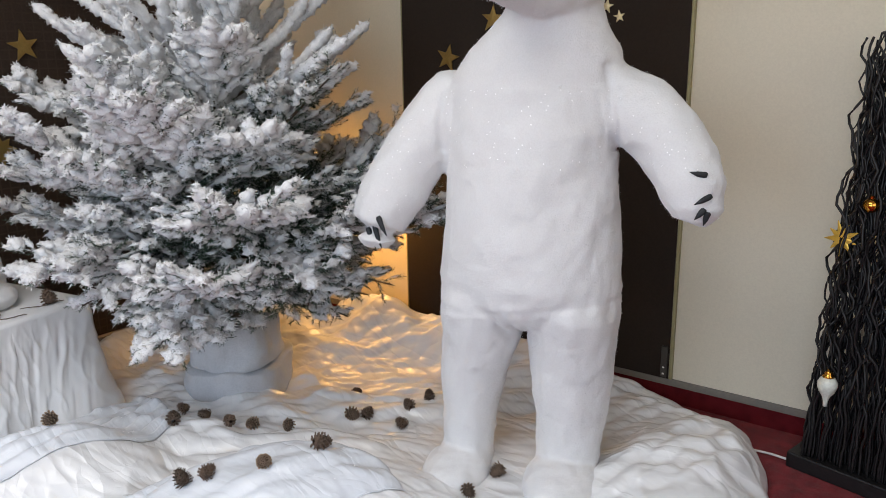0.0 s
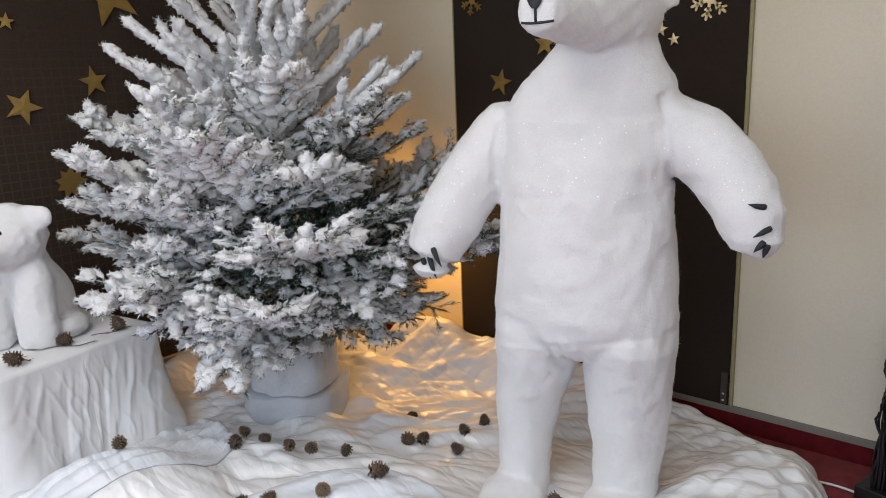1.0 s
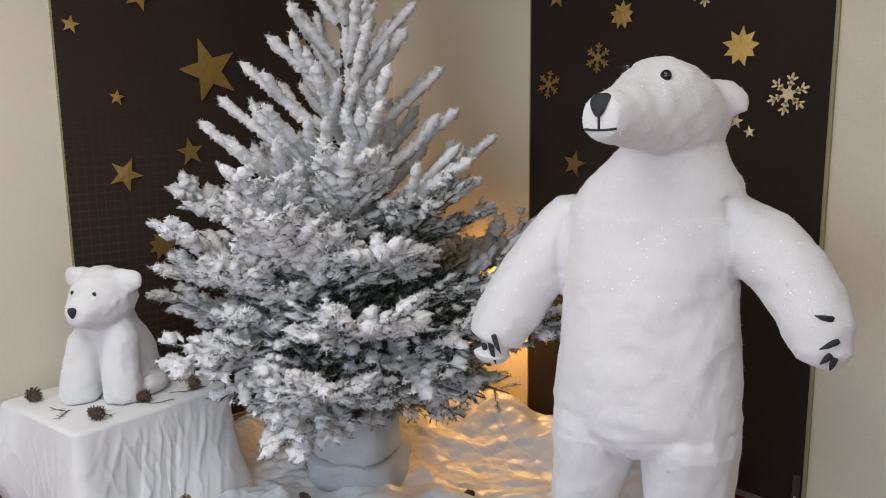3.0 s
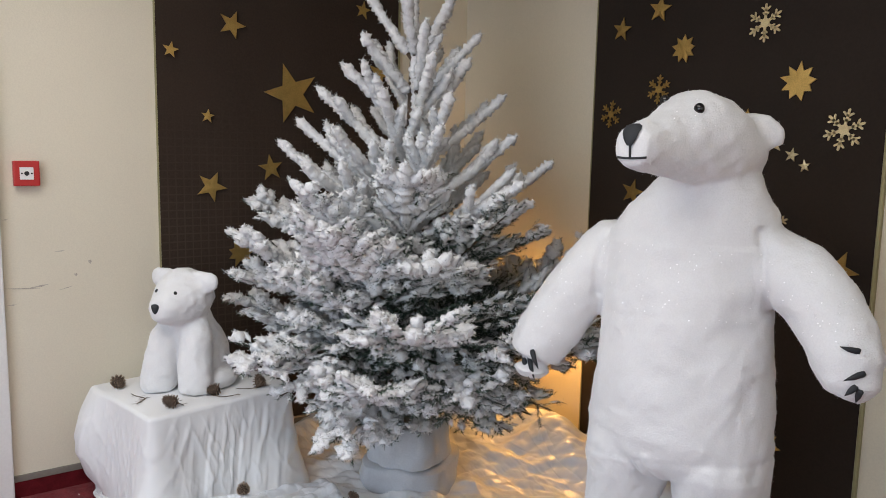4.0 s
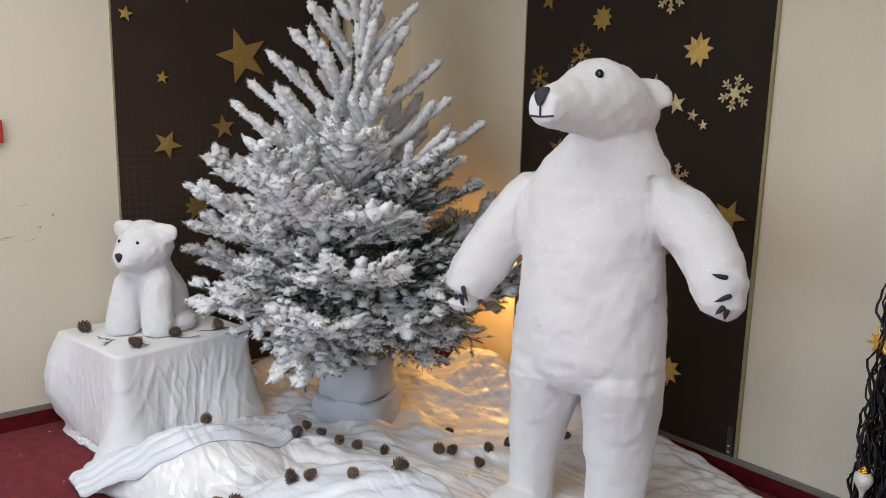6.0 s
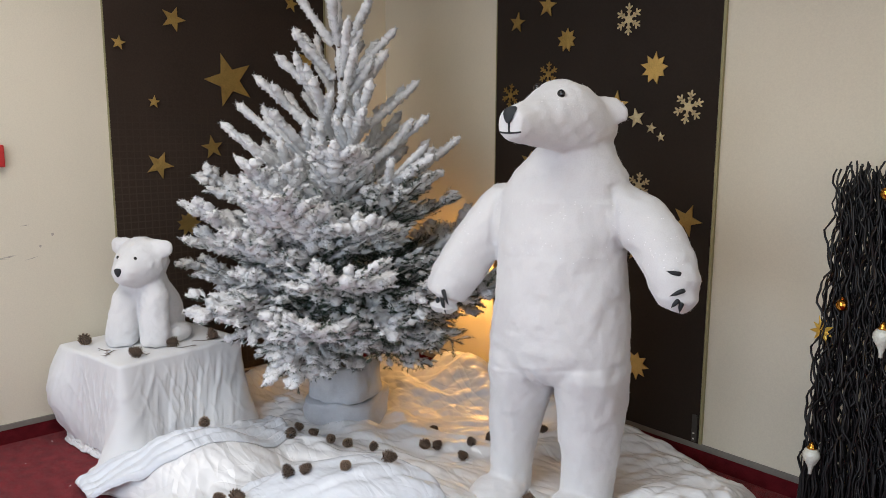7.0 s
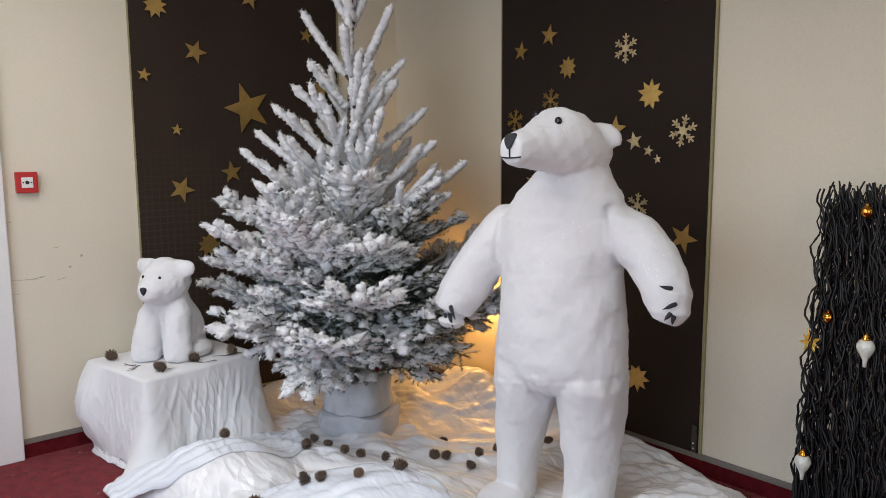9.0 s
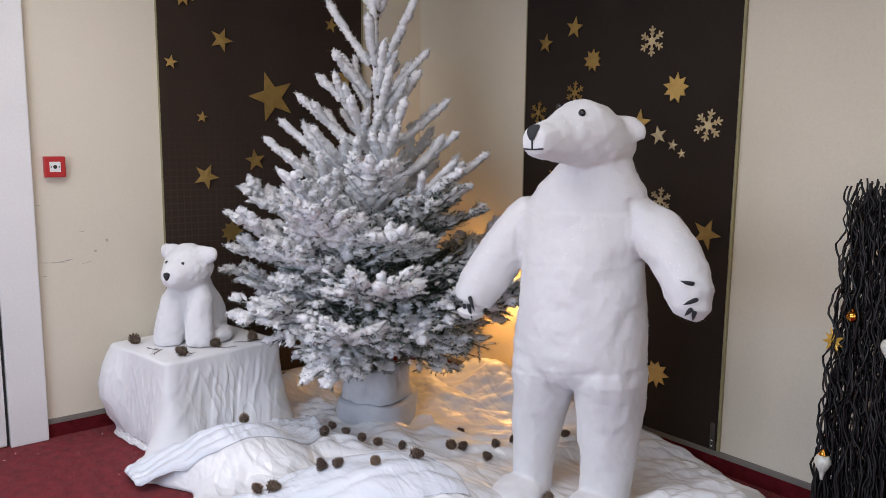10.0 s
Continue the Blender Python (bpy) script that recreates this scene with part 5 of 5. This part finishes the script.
# ---- black willow screen with ornaments ----
SA = radians(-14)
SU = Vector((math.cos(SA), math.sin(SA), 0))
SN = Vector((-math.sin(SA), math.cos(SA), 0))
S0 = Vector((0.045, 2.165, 0.0))


def willow(at, seed):
    rnd = random.Random(seed)
    th = thing("willow_screen", Matrix.Translation(S0 + SU * at), "black wavy willow sticks standing in a dark base", "willow screen", "willow screens by the wall")
    base = bmesh.new()
    box(-0.012, 0.40, -0.055, 0.055, 0.0, 0.052, 0.005, base)
    b = part("base", base, STICK_M, th, "flat black wooden base")
    b.matrix_basis = Matrix.Rotation(SA, 4, "Z")
    for k in range(150):
        q = (k + rnd.random()) / 150
        d0 = rnd.uniform(-0.04, 0.04)
        x0, x1 = 0.012 + 0.37 * q, 0.085 + 0.225 * q + rnd.uniform(-0.02, 0.02)
        top = 1.27 + rnd.uniform(-0.03, 0.075)
        amp, wl, ph = rnd.uniform(0.007, 0.016), rnd.uniform(0.15, 0.24), rnd.random() * 6.28
        am2, ph2 = rnd.uniform(0.004, 0.010), rnd.random() * 6.28
        pts = []
        for i in range(56):
            z = 0.045 + (top - 0.045) * i / 55
            t = i / 55
            grow = min(1, t * 4)
            x = x0 + (x1 - x0) * t ** 1.1 + grow * (amp * math.sin(z * 6.283 / wl + ph) + 0.4 * amp * math.sin(z * 6.283 / (wl * 0.41) + ph2))
            y = d0 * (1 - 0.2 * t) + grow * am2 * math.sin(z * 6.283 / (wl * 1.3) + ph2)
            pts.append(SU * x + SN * y + Vector((0, 0, z)))
        r = rnd.uniform(0.0032, 0.0050)
        part("stick", tube(bmesh.new(), pts, [r * (1 - 0.25 * i / 55) for i in range(56)], 5), STICK_M, th, smooth=True)


willow(0.0, 1)
willow(0.43, 2)


def ball(p):
    th = thing("gold_bauble", Matrix.Translation(p), "small shiny gold bauble hung on the black sticks", "bauble", "ornaments on the willow")
    bm = bmesh.new()
    ellipsoid(bm, Vector((0, 0, 0)), Vector((0.021, 0, 0)), Vector((0, 0.021, 0)), Vector((0, 0, 0.021)))
    part("globe", bm, BRIGHT_GOLD_M, th, smooth=True)
    part("cap", lathe([(0.006, 0.019), (0.0065, 0.026), (0.004, 0.028)], 12), BRIGHT_GOLD_M, th)


def drop(p):
    th = thing("glass_drop_ornament", Matrix.Translation(p), "pearly white glass drop ornament with gold cap", "ornament", "ornaments on the willow")
    prof = [(0.002, -0.068), (0.006, -0.066), (0.007, -0.05), (0.011, -0.035), (0.022, -0.018), (0.0285, 0.0), (0.0275, 0.012), (0.021, 0.024), (0.011, 0.030)]
    bm = lathe(prof, 28)
    for v in bm.verts:
        a = math.atan2(v.co.y, v.co.x)
        k = 1 + 0.035 * math.sin(7 * a + v.co.z * 160)
        v.co.x *= k
        v.co.y *= k
    part("glass_body", bm, PEARL_M, th, smooth=True)
    part("cap", lathe([(0.016, 0.0275), (0.0165, 0.033), (0.011, 0.036), (0.011, 0.042), (0.006, 0.046), (0.003, 0.052)], 20), BRIGHT_GOLD_M, th, "ringed gold cap", smooth=True)


def straw_star(p):
    th = thing("star_ornament", Matrix.Translation(p) @ pose(0, 0, 0, 0, 12, -25), "spiky gold star ornament clipped to the black sticks", "star ornament", "ornaments on the willow")
    for k in range(9):
        a = k * 2 * math.pi / 9
        bm = bmesh.new()
        d, s = Vector((math.cos(a), 0, math.sin(a))), Vector((-math.sin(a), 0, math.cos(a)))
        loft(bm, [(d * 0.004, s * 0.009, Vector((0, 0.005, 0))), (d * 0.018, s * 0.010, Vector((0, 0.004, 0))), (d * (0.046 + 0.008 * (k % 2)), s * 0.001, Vector((0, 0.001, 0)))], 6)
        part("ray", bm, GOLD_STAR_M, th)


GOLD_STAR_M = shade("matt_yellow_gold", (0.72, 0.46, 0.08), 0.4, metal=0.5, vary=0.15, scale=40, bump=0.1)
ball(Vector((0.169, 2.10, 0.862)))
ball(Vector((0.285, 2.06, 1.245)))
drop(Vector((0.116, 2.085, 0.312)))
drop(Vector((0.315, 2.045, 0.79)))
straw_star(Vector((0.103, 2.12, 0.755)))

# ---- lamp in the corner, hidden behind branches ----
lamp = thing("wall_lamp", pose(*LAMP), "small lit lamp with warm bulb low on the wall", "lamp")
part("wall_plate", box(-0.03, 0.03, WY - LAMP[1] - 0.012, WY - LAMP[1] - 0.0005, -0.075, -0.02, 0.003), WHITE_M, lamp)
part("holder", tube(bmesh.new(), [Vector((0, WY - LAMP[1] - 0.012, -0.05)), Vector((0, 0.04, -0.052)), Vector((0, 0.01, -0.048)), Vector((0, 0, -0.035))], [0.008, 0.009, 0.013, 0.015], 12), WHITE_M, lamp, smooth=True)
bm = bmesh.new()
ellipsoid(bm, Vector((0, 0, 0)), Vector((0.032, 0, 0)), Vector((0, 0.032, 0)), Vector((0, 0, 0.038)))
bulb = part("bulb", bm, BULB_M, lamp, "glowing warm glass bulb", smooth=True)
bulb.visible_shadow = False

# ---- white cable on the carpet ----
pts = [Vector((-0.10, 2.10, 0.03)), Vector((-0.07, 2.14, 0.012)), Vector((-0.03, 2.155, 0.006)), Vector((0.02, 2.15, 0.0055)), Vector((0.055, 2.145, 0.0055))]
fine = []
for a in range(len(pts) - 1):
    p0, p1, p2, p3 = pts[max(a - 1, 0)], pts[a], pts[a + 1], pts[min(a + 2, len(pts) - 1)]
    for s in range(6):
        t = s / 6
        fine.append(0.5 * ((2 * p1) + (p2 - p0) * t + (2 * p0 - 5 * p1 + 4 * p2 - p3) * t * t + (3 * p1 - p0 - 3 * p2 + p3) * t ** 3))
fine.append(pts[-1])
solid("power_cable", tube(bmesh.new(), fine, [0.004] * len(fine), 8), CABLE_M, "thin white power cable lying on red carpet", "cable", smooth=True)

# lint on the carpet
rnd = random.Random(77)
verts, faces = [], []
for _ in range(26):
    x, y = (rnd.uniform(-2.6, -1.6), rnd.uniform(-0.4, 0.5)) if rnd.random() < 0.75 else (rnd.uniform(0.0, 0.5), rnd.uniform(1.6, 2.05))
    a, l, w = rnd.random() * 6.28, rnd.uniform(0.002, 0.006), rnd.uniform(0.001, 0.0025)
    b = len(verts)
    for sx, sy in ((-1, -1), (1, -1), (1, 1), (-1, 1)):
        verts.append((x + sx * l * math.cos(a) - sy * w * math.sin(a), y + sx * l * math.sin(a) + sy * w * math.cos(a), 0.0015 + 0.001 * rnd.random()))
    faces.append((b, b + 1, b + 2, b + 3))
tagged(new("carpet_lint", mesh_from("carpet_lint", verts, faces, [PLATE_M], smooth=False)), "scattered white lint specks on the red carpet", "lint", kind="stuff")

# small dry sprigs on the tabletop by the cub
for k, (x, y, a, ln) in enumerate(((-2.20, 0.56, 20, 0.12), (-2.26, 0.50, -30, 0.09), (-2.15, 0.70, 60, 0.13), (-2.17, 0.83, 75, 0.14), (-2.33, 0.47, 10, 0.10))):
    r = random.Random(k)
    p0, d = Vector((x, y, TABLE_Z + 0.006)), Vector((math.cos(radians(a)), math.sin(radians(a)), 0))
    n = Vector((-d.y, d.x, 0))
    bm = tube(bmesh.new(), [p0 + d * ln * t + n * 0.008 * math.sin(t * 5 + k) + Vector((0, 0, 0.002 * math.sin(t * 9))) for t in np.linspace(0, 1, 8)], [0.0014] * 8, 5)
    for t in (0.3, 0.5, 0.7, 0.85):
        b = p0 + d * ln * t + n * 0.008 * math.sin(t * 5 + k)
        tube(bm, [b, b + (d * 0.6 + n * r.choice((-1, 1))).normalized() * 0.022 + Vector((0, 0, 0.002))], [0.001, 0.0006], 4)
    solid("dry_sprig", bm, BARK_M, "thin dry brown sprig lying on the white tablecloth", "sprig", "sprigs on the table")
